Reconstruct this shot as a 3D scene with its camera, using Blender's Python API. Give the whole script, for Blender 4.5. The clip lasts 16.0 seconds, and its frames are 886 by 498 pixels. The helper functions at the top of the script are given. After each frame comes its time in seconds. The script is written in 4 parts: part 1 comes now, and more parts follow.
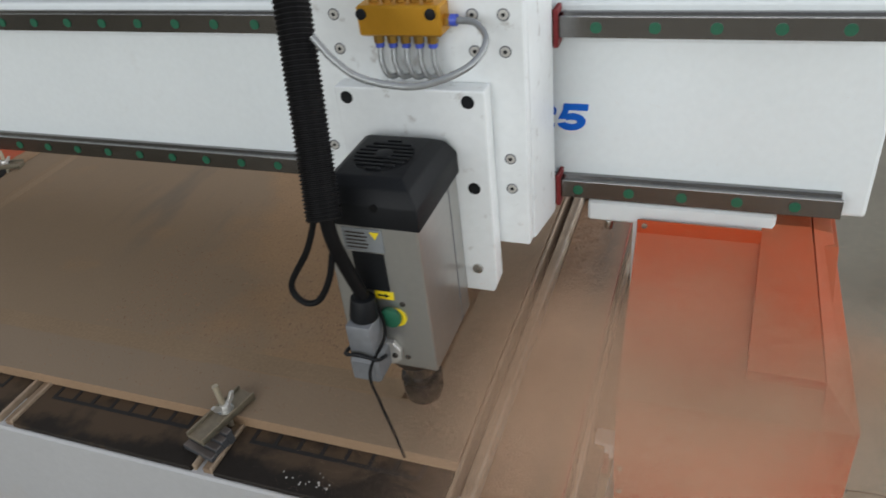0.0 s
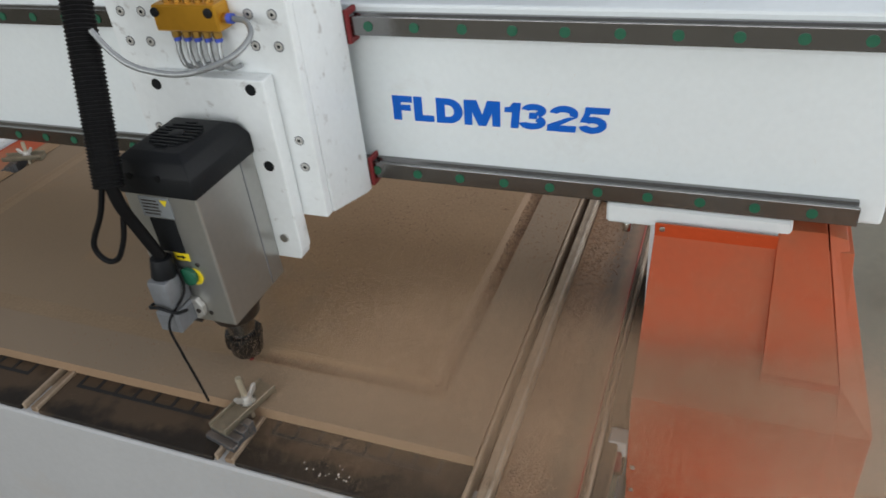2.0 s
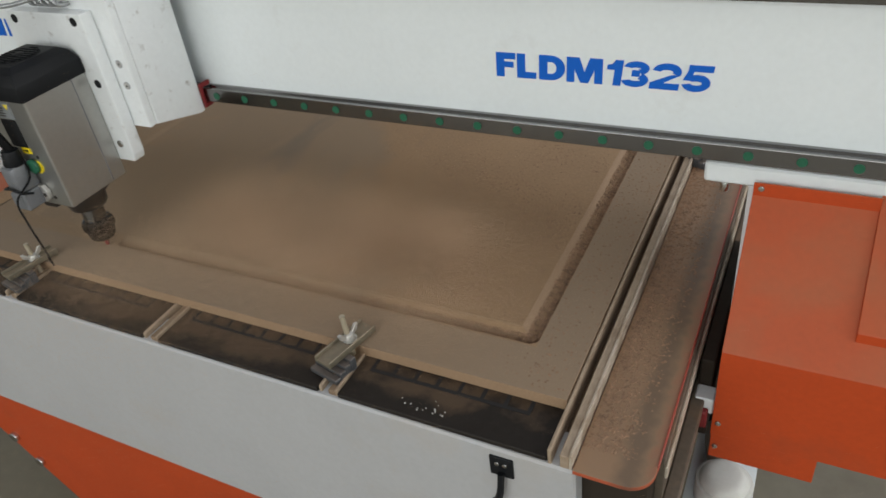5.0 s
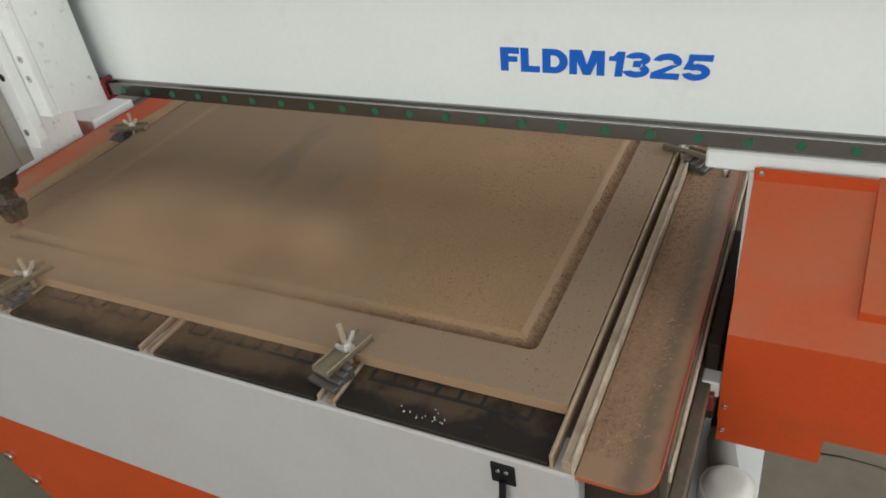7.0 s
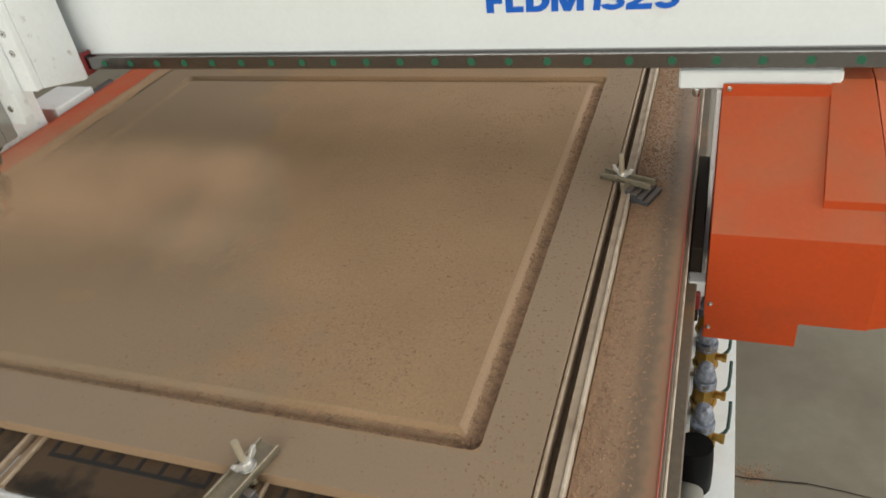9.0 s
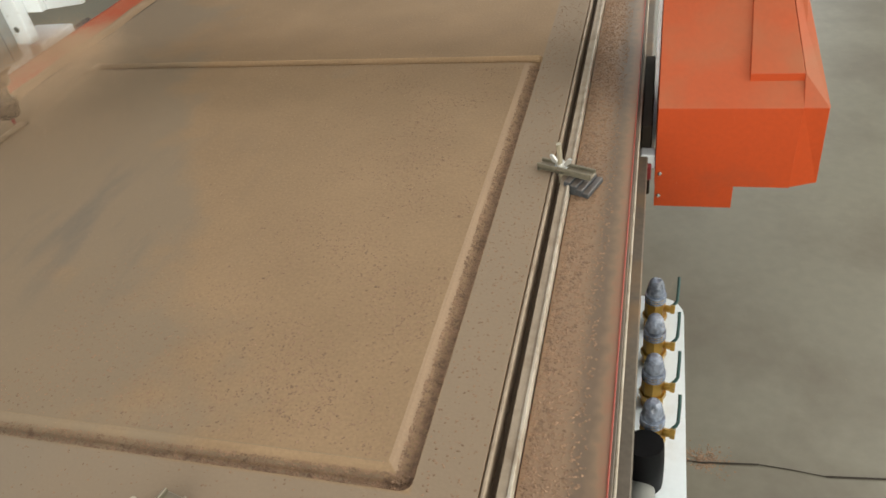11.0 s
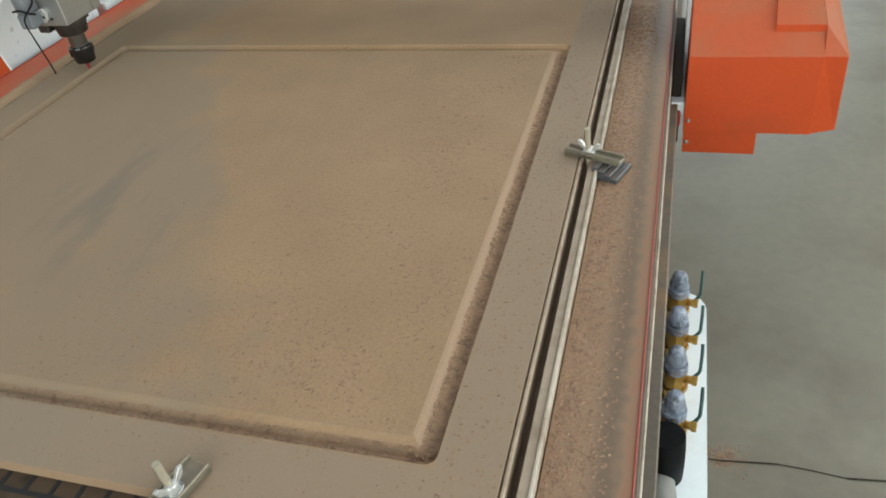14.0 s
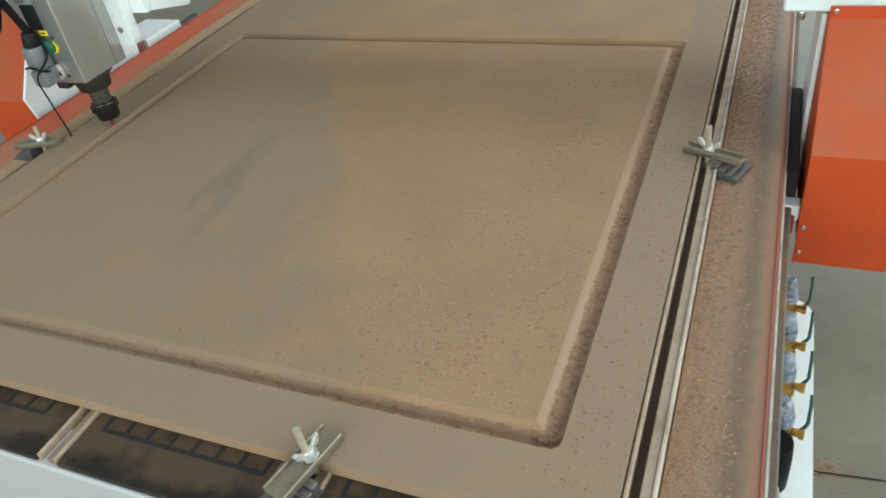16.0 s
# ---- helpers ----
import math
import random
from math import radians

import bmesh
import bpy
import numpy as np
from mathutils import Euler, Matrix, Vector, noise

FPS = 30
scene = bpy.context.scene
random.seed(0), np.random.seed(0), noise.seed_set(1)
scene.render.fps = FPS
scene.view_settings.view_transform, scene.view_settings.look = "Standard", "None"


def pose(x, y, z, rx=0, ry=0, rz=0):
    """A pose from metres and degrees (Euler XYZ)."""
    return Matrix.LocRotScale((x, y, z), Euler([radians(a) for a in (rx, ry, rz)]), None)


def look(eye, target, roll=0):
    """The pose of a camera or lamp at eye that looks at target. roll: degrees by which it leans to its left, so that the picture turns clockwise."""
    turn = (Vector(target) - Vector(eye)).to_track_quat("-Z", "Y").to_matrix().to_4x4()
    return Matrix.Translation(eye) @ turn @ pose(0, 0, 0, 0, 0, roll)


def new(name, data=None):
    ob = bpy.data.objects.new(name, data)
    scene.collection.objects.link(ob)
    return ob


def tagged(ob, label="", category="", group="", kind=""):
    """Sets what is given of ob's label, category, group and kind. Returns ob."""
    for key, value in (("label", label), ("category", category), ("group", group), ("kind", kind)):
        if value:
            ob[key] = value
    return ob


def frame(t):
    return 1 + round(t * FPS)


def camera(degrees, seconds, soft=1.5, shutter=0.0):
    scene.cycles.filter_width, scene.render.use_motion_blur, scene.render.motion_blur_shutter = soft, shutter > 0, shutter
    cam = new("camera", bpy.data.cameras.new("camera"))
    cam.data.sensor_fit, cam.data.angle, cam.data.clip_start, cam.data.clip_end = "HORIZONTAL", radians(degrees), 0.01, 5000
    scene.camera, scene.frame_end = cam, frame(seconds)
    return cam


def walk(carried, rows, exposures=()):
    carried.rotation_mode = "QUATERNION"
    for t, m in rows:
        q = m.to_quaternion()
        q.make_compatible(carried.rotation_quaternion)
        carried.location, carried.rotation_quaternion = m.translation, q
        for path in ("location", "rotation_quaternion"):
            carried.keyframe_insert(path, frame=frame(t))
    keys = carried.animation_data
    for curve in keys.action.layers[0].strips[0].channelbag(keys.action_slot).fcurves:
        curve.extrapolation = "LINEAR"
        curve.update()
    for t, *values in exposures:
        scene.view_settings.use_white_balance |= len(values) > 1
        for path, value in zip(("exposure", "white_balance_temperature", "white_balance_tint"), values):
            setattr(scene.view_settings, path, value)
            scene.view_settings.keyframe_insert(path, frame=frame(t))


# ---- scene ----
cam = camera(61.88, 16.0, soft=1.6, shutter=0.5)
walk(cam, [
    (0, pose(0.294, -0.573, 0.661, 55.51, 5.91, 19.27)),
    (0.5, pose(0.306, -0.561, 0.674, 55.51, 5.50, 18.83)),
    (1, pose(0.302, -0.563, 0.676, 55.17, 5.40, 18.90)),
    (1.5, pose(0.289, -0.576, 0.680, 55.58, 5.81, 20.07)),
    (2, pose(0.282, -0.590, 0.674, 55.36, 5.26, 20.27)),
    (2.5, pose(0.265, -0.609, 0.674, 54.88, 4.93, 20.98)),
    (3, pose(0.259, -0.625, 0.672, 55.23, 4.52, 22.52)),
    (3.5, pose(0.261, -0.635, 0.681, 55.55, 5.78, 24.28)),
    (4, pose(0.260, -0.642, 0.680, 54.96, 6.38, 24.55)),
    (4.5, pose(0.256, -0.647, 0.677, 54.30, 6.14, 25.16)),
    (5, pose(0.264, -0.654, 0.671, 54.23, 6.43, 25.75)),
    (7.5, pose(0.262, -0.656, 0.657, 56.17, 7.39, 24.04)),
    (8, pose(0.238, -0.603, 0.663, 57.34, 7.76, 21.06)),
    (8.5, pose(0.238, -0.579, 0.666, 56.67, 9.04, 18.77)),
    (9, pose(0.202, -0.476, 0.628, 54.70, 7.52, 18.04)),
    (9.5, pose(0.189, -0.416, 0.615, 53.62, 7.21, 17.43)),
    (10, pose(0.204, -0.383, 0.616, 52.32, 7.45, 15.02)),
    (12.5, pose(0.205, -0.371, 0.611, 51.31, 7.25, 12.93)),
    (13, pose(0.214, -0.368, 0.613, 50.90, 7.21, 12.57)),
    (13.5, pose(0.204, -0.370, 0.602, 51.50, 6.86, 12.93)),
    (14, pose(0.188, -0.392, 0.589, 52.14, 6.72, 15.31)),
    (14.5, pose(0.187, -0.407, 0.596, 52.97, 7.05, 17.74)),
    (15, pose(0.174, -0.420, 0.609, 53.62, 8.39, 19.74)),
    (15.5, pose(0.162, -0.424, 0.602, 53.07, 7.92, 20.06)),
    (16, pose(0.136, -0.430, 0.606, 52.36, 7.92, 21.34)),
], exposures=[(0, -0.36, 6800, 11), (5, -0.34, 7100, 10), (7.5, -0.23, 7500, 10), (8.5, -0.20, 7600, 10), (9.3, 0.18, 7750, 9), (10.2, 0.33, 7700, 8), (12.5, 0.32, 7050, 4), (14.5, 0.34, 6700, 1), (16, 0.38, 6600, -2)])

FLOOR = -0.78            # workshop floor; z = 0 is the top of the board on the bed

# ---------------------------------------------------------------- light
world = bpy.data.worlds.new("sky")
scene.world = world
world.use_nodes = True
_n = world.node_tree.nodes
_sky = _n.new("ShaderNodeTexSky")
_sky.sky_type, _sky.sun_disc = "NISHITA", False
_sky.sun_elevation, _sky.sun_rotation = radians(50), radians(60)
_n["Background"].inputs[1].default_value = 0.12
world.node_tree.links.new(_sky.outputs[0], _n["Background"].inputs[0])


def opening_light(name, m, w, h, power, colour):
    """Daylight that comes in through one of the hall's openings."""
    d = bpy.data.lights.new(name, "AREA")
    d.shape, d.size, d.size_y, d.energy, d.color = "RECTANGLE", w, h, power, colour
    ob = new(name, d)
    ob.matrix_world = m
    return ob


opening_light("door_daylight", look((-0.5, -4.9, 1.8), (-0.5, 0, 0.3)), 6.0, 3.0, 220, (0.93, 0.97, 1.0))
opening_light("gate_daylight", look((2.95, 1.2, 1.35), (0, 1.0, 0.2)), 6.0, 3.0, 130, (0.94, 0.98, 1.0))
opening_light("rear_daylight", look((-0.5, 8.9, 1.6), (-0.5, 0, 0.2)), 6.0, 3.2, 95, (0.95, 0.98, 1.0))
opening_light("skylight_daylight", look((-0.5, 2.0, 4.25), (-0.5, 1.99, 0)), 6.0, 8.0, 55, (0.97, 0.99, 1.0))

# ---------------------------------------------------------------- materials


def shader(name, base, rough=0.5, metal=0.0, vary=0.12, scale=8.0, fine=120.0, bump=0.15, bump_d=0.001, spec=0.5, grime=None, grime_amt=0.0, grime_scale=6.0):
    """A procedural surface: base colour with two scales of variation, fine relief and, if asked, blotches of grime."""
    m = bpy.data.materials.new(name)
    m.use_nodes = True
    nt = m.node_tree
    bs = nt.nodes["Principled BSDF"]
    bs.inputs["Roughness"].default_value = rough
    bs.inputs["Metallic"].default_value = metal
    bs.inputs["Specular IOR Level"].default_value = spec
    L = nt.links.new
    co = nt.nodes.new("ShaderNodeTexCoord")
    big = nt.nodes.new("ShaderNodeTexNoise")
    big.inputs["Scale"].default_value, big.inputs["Detail"].default_value = scale, 4
    sm = nt.nodes.new("ShaderNodeTexNoise")
    sm.inputs["Scale"].default_value, sm.inputs["Detail"].default_value = fine, 3
    L(co.outputs["Object"], big.inputs["Vector"])
    L(co.outputs["Object"], sm.inputs["Vector"])
    add = nt.nodes.new("ShaderNodeMath")
    add.operation = "ADD"
    L(big.outputs[0], add.inputs[0])
    L(sm.outputs[0], add.inputs[1])
    rng = nt.nodes.new("ShaderNodeMapRange")
    rng.inputs[1].default_value, rng.inputs[2].default_value = 0.6, 1.4
    rng.inputs[3].default_value, rng.inputs[4].default_value = 1 - vary, 1 + vary
    L(add.outputs[0], rng.inputs[0])
    mul = nt.nodes.new("ShaderNodeVectorMath")
    mul.operation = "SCALE"
    mul.inputs[0].default_value = base
    L(rng.outputs[0], mul.inputs[3])
    col = mul.outputs[0]
    if grime:
        g = nt.nodes.new("ShaderNodeTexNoise")
        g.inputs["Scale"].default_value, g.inputs["Detail"].default_value, g.inputs["Roughness"].default_value = grime_scale, 6, 0.62
        L(co.outputs["Object"], g.inputs["Vector"])
        gr = nt.nodes.new("ShaderNodeMapRange")
        gr.inputs[1].default_value, gr.inputs[2].default_value = 0.62 - 0.35 * grime_amt, 0.80 - 0.35 * grime_amt
        L(g.outputs[0], gr.inputs[0])
        mx = nt.nodes.new("ShaderNodeMix")
        mx.data_type = "RGBA"
        L(gr.outputs[0], mx.inputs["Factor"])
        L(col, mx.inputs["A"])
        mx.inputs["B"].default_value = (*grime, 1)
        col = mx.outputs["Result"]
    L(col, bs.inputs["Base Color"])
    if bump:
        b = nt.nodes.new("ShaderNodeBump")
        b.inputs["Strength"].default_value, b.inputs["Distance"].default_value = bump, bump_d
        L(sm.outputs[0], b.inputs["Height"])
        L(b.outputs[0], bs.inputs["Normal"])
    return m


def dusted(m, amount=0.6, colour=(0.30, 0.20, 0.125), scale=9.0, low=0.25, least=0.45, sharp=(0.3, 0.65)):
    """Lays wood dust on the upward faces of a material, in uneven drifts."""
    nt = m.node_tree
    bs = nt.nodes["Principled BSDF"]
    L = nt.links.new
    src = bs.inputs["Base Color"].links[0].from_socket
    geo = nt.nodes.new("ShaderNodeNewGeometry")
    sep = nt.nodes.new("ShaderNodeSeparateXYZ")
    L(geo.outputs["Normal"], sep.inputs[0])
    up = nt.nodes.new("ShaderNodeMapRange")
    up.inputs[1].default_value, up.inputs[2].default_value = low, 0.95
    L(sep.outputs[2], up.inputs[0])
    co = nt.nodes.new("ShaderNodeTexCoord")
    no = nt.nodes.new("ShaderNodeTexNoise")
    no.inputs["Scale"].default_value, no.inputs["Detail"].default_value = scale, 6
    L(co.outputs["Object"], no.inputs["Vector"])
    r2 = nt.nodes.new("ShaderNodeMapRange")
    r2.inputs[1].default_value, r2.inputs[2].default_value = sharp
    r2.inputs[3].default_value, r2.inputs[4].default_value = amount * least, amount
    L(no.outputs[0], r2.inputs[0])
    mu = nt.nodes.new("ShaderNodeMath")
    mu.operation = "MULTIPLY"
    L(up.outputs[0], mu.inputs[0])
    L(r2.outputs[0], mu.inputs[1])
    mx = nt.nodes.new("ShaderNodeMix")
    mx.data_type = "RGBA"
    L(mu.outputs[0], mx.inputs["Factor"])
    L(src, mx.inputs["A"])
    mx.inputs["B"].default_value = (*colour, 1)
    L(mx.outputs["Result"], bs.inputs["Base Color"])
    return m


M_WHITE = shader("white_powder_coat", (0.755, 0.805, 0.82), 0.42, vary=0.03, bump=0.06, grime=(0.64, 0.65, 0.64), grime_amt=0.03)
M_WHITE_GREYED = shader("greyed_white_paint", (0.44, 0.445, 0.452), 0.55, vary=0.05, bump=0.06, grime=(0.43, 0.40, 0.37), grime_amt=0.22, grime_scale=3)
M_WHITE_PLATE = shader("white_painted_steel", (0.77, 0.805, 0.815), 0.38, vary=0.04, bump=0.10, grime=(0.30, 0.27, 0.24), grime_amt=0.03, grime_scale=48)
M_ORANGE = dusted(shader("orange_powder_coat", (0.47, 0.060, 0.013), 0.52, vary=0.10, bump=0.06, spec=0.3, grime=(0.36, 0.06, 0.020), grime_amt=0.12, grime_scale=5), 0.90, colour=(0.265, 0.150, 0.080), low=0.15, least=0.38, scale=7, sharp=(0.40, 0.66))
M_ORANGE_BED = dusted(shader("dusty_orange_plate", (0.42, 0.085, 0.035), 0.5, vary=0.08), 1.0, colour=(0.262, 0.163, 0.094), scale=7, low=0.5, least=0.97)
M_STEEL = shader("ground_steel_rail", (0.24, 0.235, 0.23), 0.20, 1.0, vary=0.10, fine=300, bump=0.03)
M_ALU = dusted(shader("dusty_aluminium_profile", (0.50, 0.435, 0.35), 0.55, 0.1, vary=0.12, grime=(0.30, 0.23, 0.16), grime_amt=0.45, grime_scale=25), 0.35, colour=(0.42, 0.33, 0.24), scale=20)
M_ALU_DULL = shader("dull_aluminium_under_dust", (0.36, 0.275, 0.195), 0.6, 0.1, vary=0.14, grime=(0.27, 0.195, 0.13), grime_amt=0.4, grime_scale=25)
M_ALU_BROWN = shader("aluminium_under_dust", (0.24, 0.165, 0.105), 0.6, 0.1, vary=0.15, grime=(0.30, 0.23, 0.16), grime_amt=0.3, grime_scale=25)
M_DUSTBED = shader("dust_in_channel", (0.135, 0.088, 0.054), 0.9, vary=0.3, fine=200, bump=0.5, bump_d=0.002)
M_RIM = shader("bare_orange_rim", (0.34, 0.060, 0.038), 0.45, vary=0.12)
M_ORANGE_LEFT = dusted(shader("dusted_orange_plate", (0.50, 0.070, 0.016), 0.5, vary=0.08), 0.70, colour=(0.33, 0.19, 0.10), scale=4, low=0.5, least=0.06, sharp=(0.46, 0.66))
M_GREEN = shader("green_plastic", (0.012, 0.11, 0.06), 0.4)
M_RED = shader("red_plastic", (0.19, 0.012, 0.014), 0.5)
M_BLACK = shader("black_plastic", (0.008, 0.009, 0.0105), 0.52, vary=0.2, fine=400, bump=0.25, spec=0.2)
M_RUBBER = shader("black_rubber", (0.006, 0.006, 0.0065), 0.55, vary=0.3, spec=0.12)
M_GREYBODY = shader("brushed_grey_casing", (0.44, 0.44, 0.42), 0.34, 0.85, vary=0.05, bump=0.06, grime=(0.42, 0.36, 0.29), grime_amt=0.22)
M_CAST = shader("grey_cast_plug", (0.19, 0.20, 0.215), 0.45, 0.3, vary=0.12)
M_DARKSTEEL = shader("dark_oiled_steel", (0.10, 0.09, 0.085), 0.35, 0.9, vary=0.25)
M_CHROME = shader("zinc_plated_steel", (0.62, 0.62, 0.60), 0.25, 1.0, vary=0.15, grime=(0.30, 0.22, 0.14), grime_amt=0.2, grime_scale=60)
M_BLOCK = dusted(shader("blued_steel_block", (0.085, 0.090, 0.098), 0.45, 0.4, vary=0.2), 0.35, scale=30)
M_ZINC = shader("dusty_zinc", (0.62, 0.61, 0.58), 0.38, 0.6, vary=0.15, fine=300)
M_STUD = shader("pale_dusty_stud", (0.50, 0.44, 0.33), 0.45, 0.5, vary=0.2, fine=500)
M_BRASS = shader("yellow_brass", (0.42, 0.25, 0.06), 0.36, 0.9, vary=0.12)
M_GOLD = shader("gold_anodised_block", (0.62, 0.31, 0.03), 0.36, 0.7, vary=0.06, bump=0.05)
M_BLUE = shader("blue_lettering", (0.002, 0.115, 0.55), 0.5, vary=0.05, bump=0, spec=0.2)
M_COLLAR = shader("blue_plastic_collar", (0.06, 0.10, 0.50), 0.35, vary=0.05)
M_TUBE = shader("clear_grey_tube", (0.27, 0.285, 0.29), 0.2, 0.3, vary=0.15)
M_YELLOW = shader("yellow_sticker", (0.80, 0.62, 0.02), 0.5, vary=0.05, bump=0)
M_PAPER = shader("dull_silver_label", (0.20, 0.215, 0.225), 0.4, vary=0.05, bump=0)
M_BOARD = shader("black_phenolic_board", (0.011, 0.010, 0.009), 0.5, vary=0.3, spec=0.2)
M_GASKET = shader("black_gasket", (0.010, 0.010, 0.010), 0.7, vary=0.2)
M_CLAMP = dusted(shader("dusty_clamp_steel", (0.24, 0.215, 0.16), 0.42, 0.5, vary=0.25), 0.35, scale=40)
M_CONCRETE = shader("concrete_floor", (0.172, 0.155, 0.114), 0.42, vary=0.10, scale=1.7, fine=35, bump=0.25, grime=(0.128, 0.108, 0.076), grime_amt=0.4, grime_scale=2.4)
M_WALL = shader("painted_wall", (0.62, 0.61, 0.57), 0.8, vary=0.06, scale=1.0, fine=20)
M_ROOF = shader("roof_sheet", (0.45, 0.46, 0.46), 0.6, vary=0.06, scale=1.0, fine=10)
M_WRAP = shader("clear_wrapping_film", (0.22, 0.25, 0.31), 0.10, 0.0, vary=0.7, scale=30, fine=90, bump=1.0, bump_d=0.005, spec=0.9)
M_LEVER = shader("dark_green_lever", (0.015, 0.06, 0.05), 0.4)
M_PUMP = shader("blue_plastic_housing", (0.006, 0.085, 0.42), 0.35, vary=0.08)
M_PIPE = shader("grey_plastic_pipe", (0.24, 0.235, 0.21), 0.5, vary=0.08)
M_PVC = shader("pale_plastic_pipe", (0.62, 0.62, 0.59), 0.35, vary=0.06)
# near-black that paints shade into gaps; also colours the floor joint and label print
M_DARK = shader("dark_gap_shade_joint_print", (0.036, 0.028, 0.021), 0.7, spec=0.15)
M_RAIL_BED = shader("dusty_dark_bed_rail", (0.125, 0.100, 0.075), 0.55, 0.2, vary=0.25, grime=(0.22, 0.135, 0.07), grime_amt=0.25, grime_scale=7)
M_NUT = shader("dark_polished_nut", (0.045, 0.042, 0.040), 0.22, 0.8, vary=0.15)


def banded_plate(m):
    """Thins the dust towards the plate's outer rim and lays a darker wavering band beside it."""
    nt = m.node_tree
    bs = nt.nodes["Principled BSDF"]
    L = nt.links.new
    mix = bs.inputs["Base Color"].links[0].from_node
    fac = mix.inputs["Factor"].links[0].from_socket
    co = nt.nodes.new("ShaderNodeTexCoord")
    sep = nt.nodes.new("ShaderNodeSeparateXYZ")
    L(co.outputs["Object"], sep.inputs[0])
    no = nt.nodes.new("ShaderNodeTexNoise")
    no.inputs["Scale"].default_value, no.inputs["Detail"].default_value = 60, 4
    L(co.outputs["Object"], no.inputs["Vector"])
    wob = nt.nodes.new("ShaderNodeMath")
    wob.operation, wob.inputs[1].default_value = "MULTIPLY_ADD", 0.022
    L(no.outputs[0], wob.inputs[0])
    L(sep.outputs[0], wob.inputs[2])
    def ramp(lo, hi, a, b):
        r = nt.nodes.new("ShaderNodeMapRange")
        r.inputs[1].default_value, r.inputs[2].default_value, r.inputs[3].default_value, r.inputs[4].default_value = lo, hi, a, b
        L(wob.outputs[0], r.inputs[0])
        return r.outputs[0]
    mu = nt.nodes.new("ShaderNodeMath")
    mu.operation = "MULTIPLY"
    L(fac, mu.inputs[0])
    L(ramp(0.181, 0.194, 1.0, 0.66), mu.inputs[1])
    L(mu.outputs[0], mix.inputs["Factor"])
    dk = nt.nodes.new("ShaderNodeMath")
    dk.operation = "MULTIPLY"
    L(ramp(0.146, 0.164, 0.0, 0.62), dk.inputs[0])
    L(ramp(0.172, 0.184, 1.0, 0.30), dk.inputs[1])
    m2 = nt.nodes.new("ShaderNodeMix")
    m2.data_type = "RGBA"
    L(dk.outputs[0], m2.inputs["Factor"])
    L(mix.outputs["Result"], m2.inputs["A"])
    m2.inputs["B"].default_value = (0.080, 0.057, 0.038, 1)
    L(m2.outputs["Result"], bs.inputs["Base Color"])
    return m


banded_plate(M_ORANGE_BED)


def settled_on_board(m):
    """Brown dust lying on the black boards in torn patches, thickest along the sheet's edge, with a thin film over the rest."""
    nt = m.node_tree
    bs = nt.nodes["Principled BSDF"]
    L = nt.links.new
    src = bs.inputs["Base Color"].links[0].from_socket
    co = nt.nodes.new("ShaderNodeTexCoord")
    sep = nt.nodes.new("ShaderNodeSeparateXYZ")
    L(co.outputs["Object"], sep.inputs[0])
    no = nt.nodes.new("ShaderNodeTexNoise")
    no.inputs["Scale"].default_value, no.inputs["Detail"].default_value, no.inputs["Roughness"].default_value = 9.0, 7, 0.6
    L(co.outputs["Object"], no.inputs["Vector"])
    def ramp(sock, lo, hi, a, b):
        r = nt.nodes.new("ShaderNodeMapRange")
        r.inputs[1].default_value, r.inputs[2].default_value, r.inputs[3].default_value, r.inputs[4].default_value = lo, hi, a, b
        L(sock, r.inputs[0])
        return r.outputs[0]
    def join(op, p, q):
        n = nt.nodes.new("ShaderNodeMath")
        n.operation = op
        L(p, n.inputs[0])
        L(q, n.inputs[1])
        return n.outputs[0]
    lie = join("ADD", no.outputs[0], join("ADD", ramp(sep.outputs[1], -0.142, -0.112, -0.13, 0.10), ramp(sep.outputs[0], -0.45, 0.05, 0.07, -0.08)))
    mx = nt.nodes.new("ShaderNodeMix")
    mx.data_type = "RGBA"
    L(ramp(lie, 0.48, 0.60, 0.06, 0.50), mx.inputs["Factor"])
    L(src, mx.inputs["A"])
    mx.inputs["B"].default_value = (0.140, 0.090, 0.054, 1)
    L(mx.outputs["Result"], bs.inputs["Base Color"])


settled_on_board(M_BOARD)


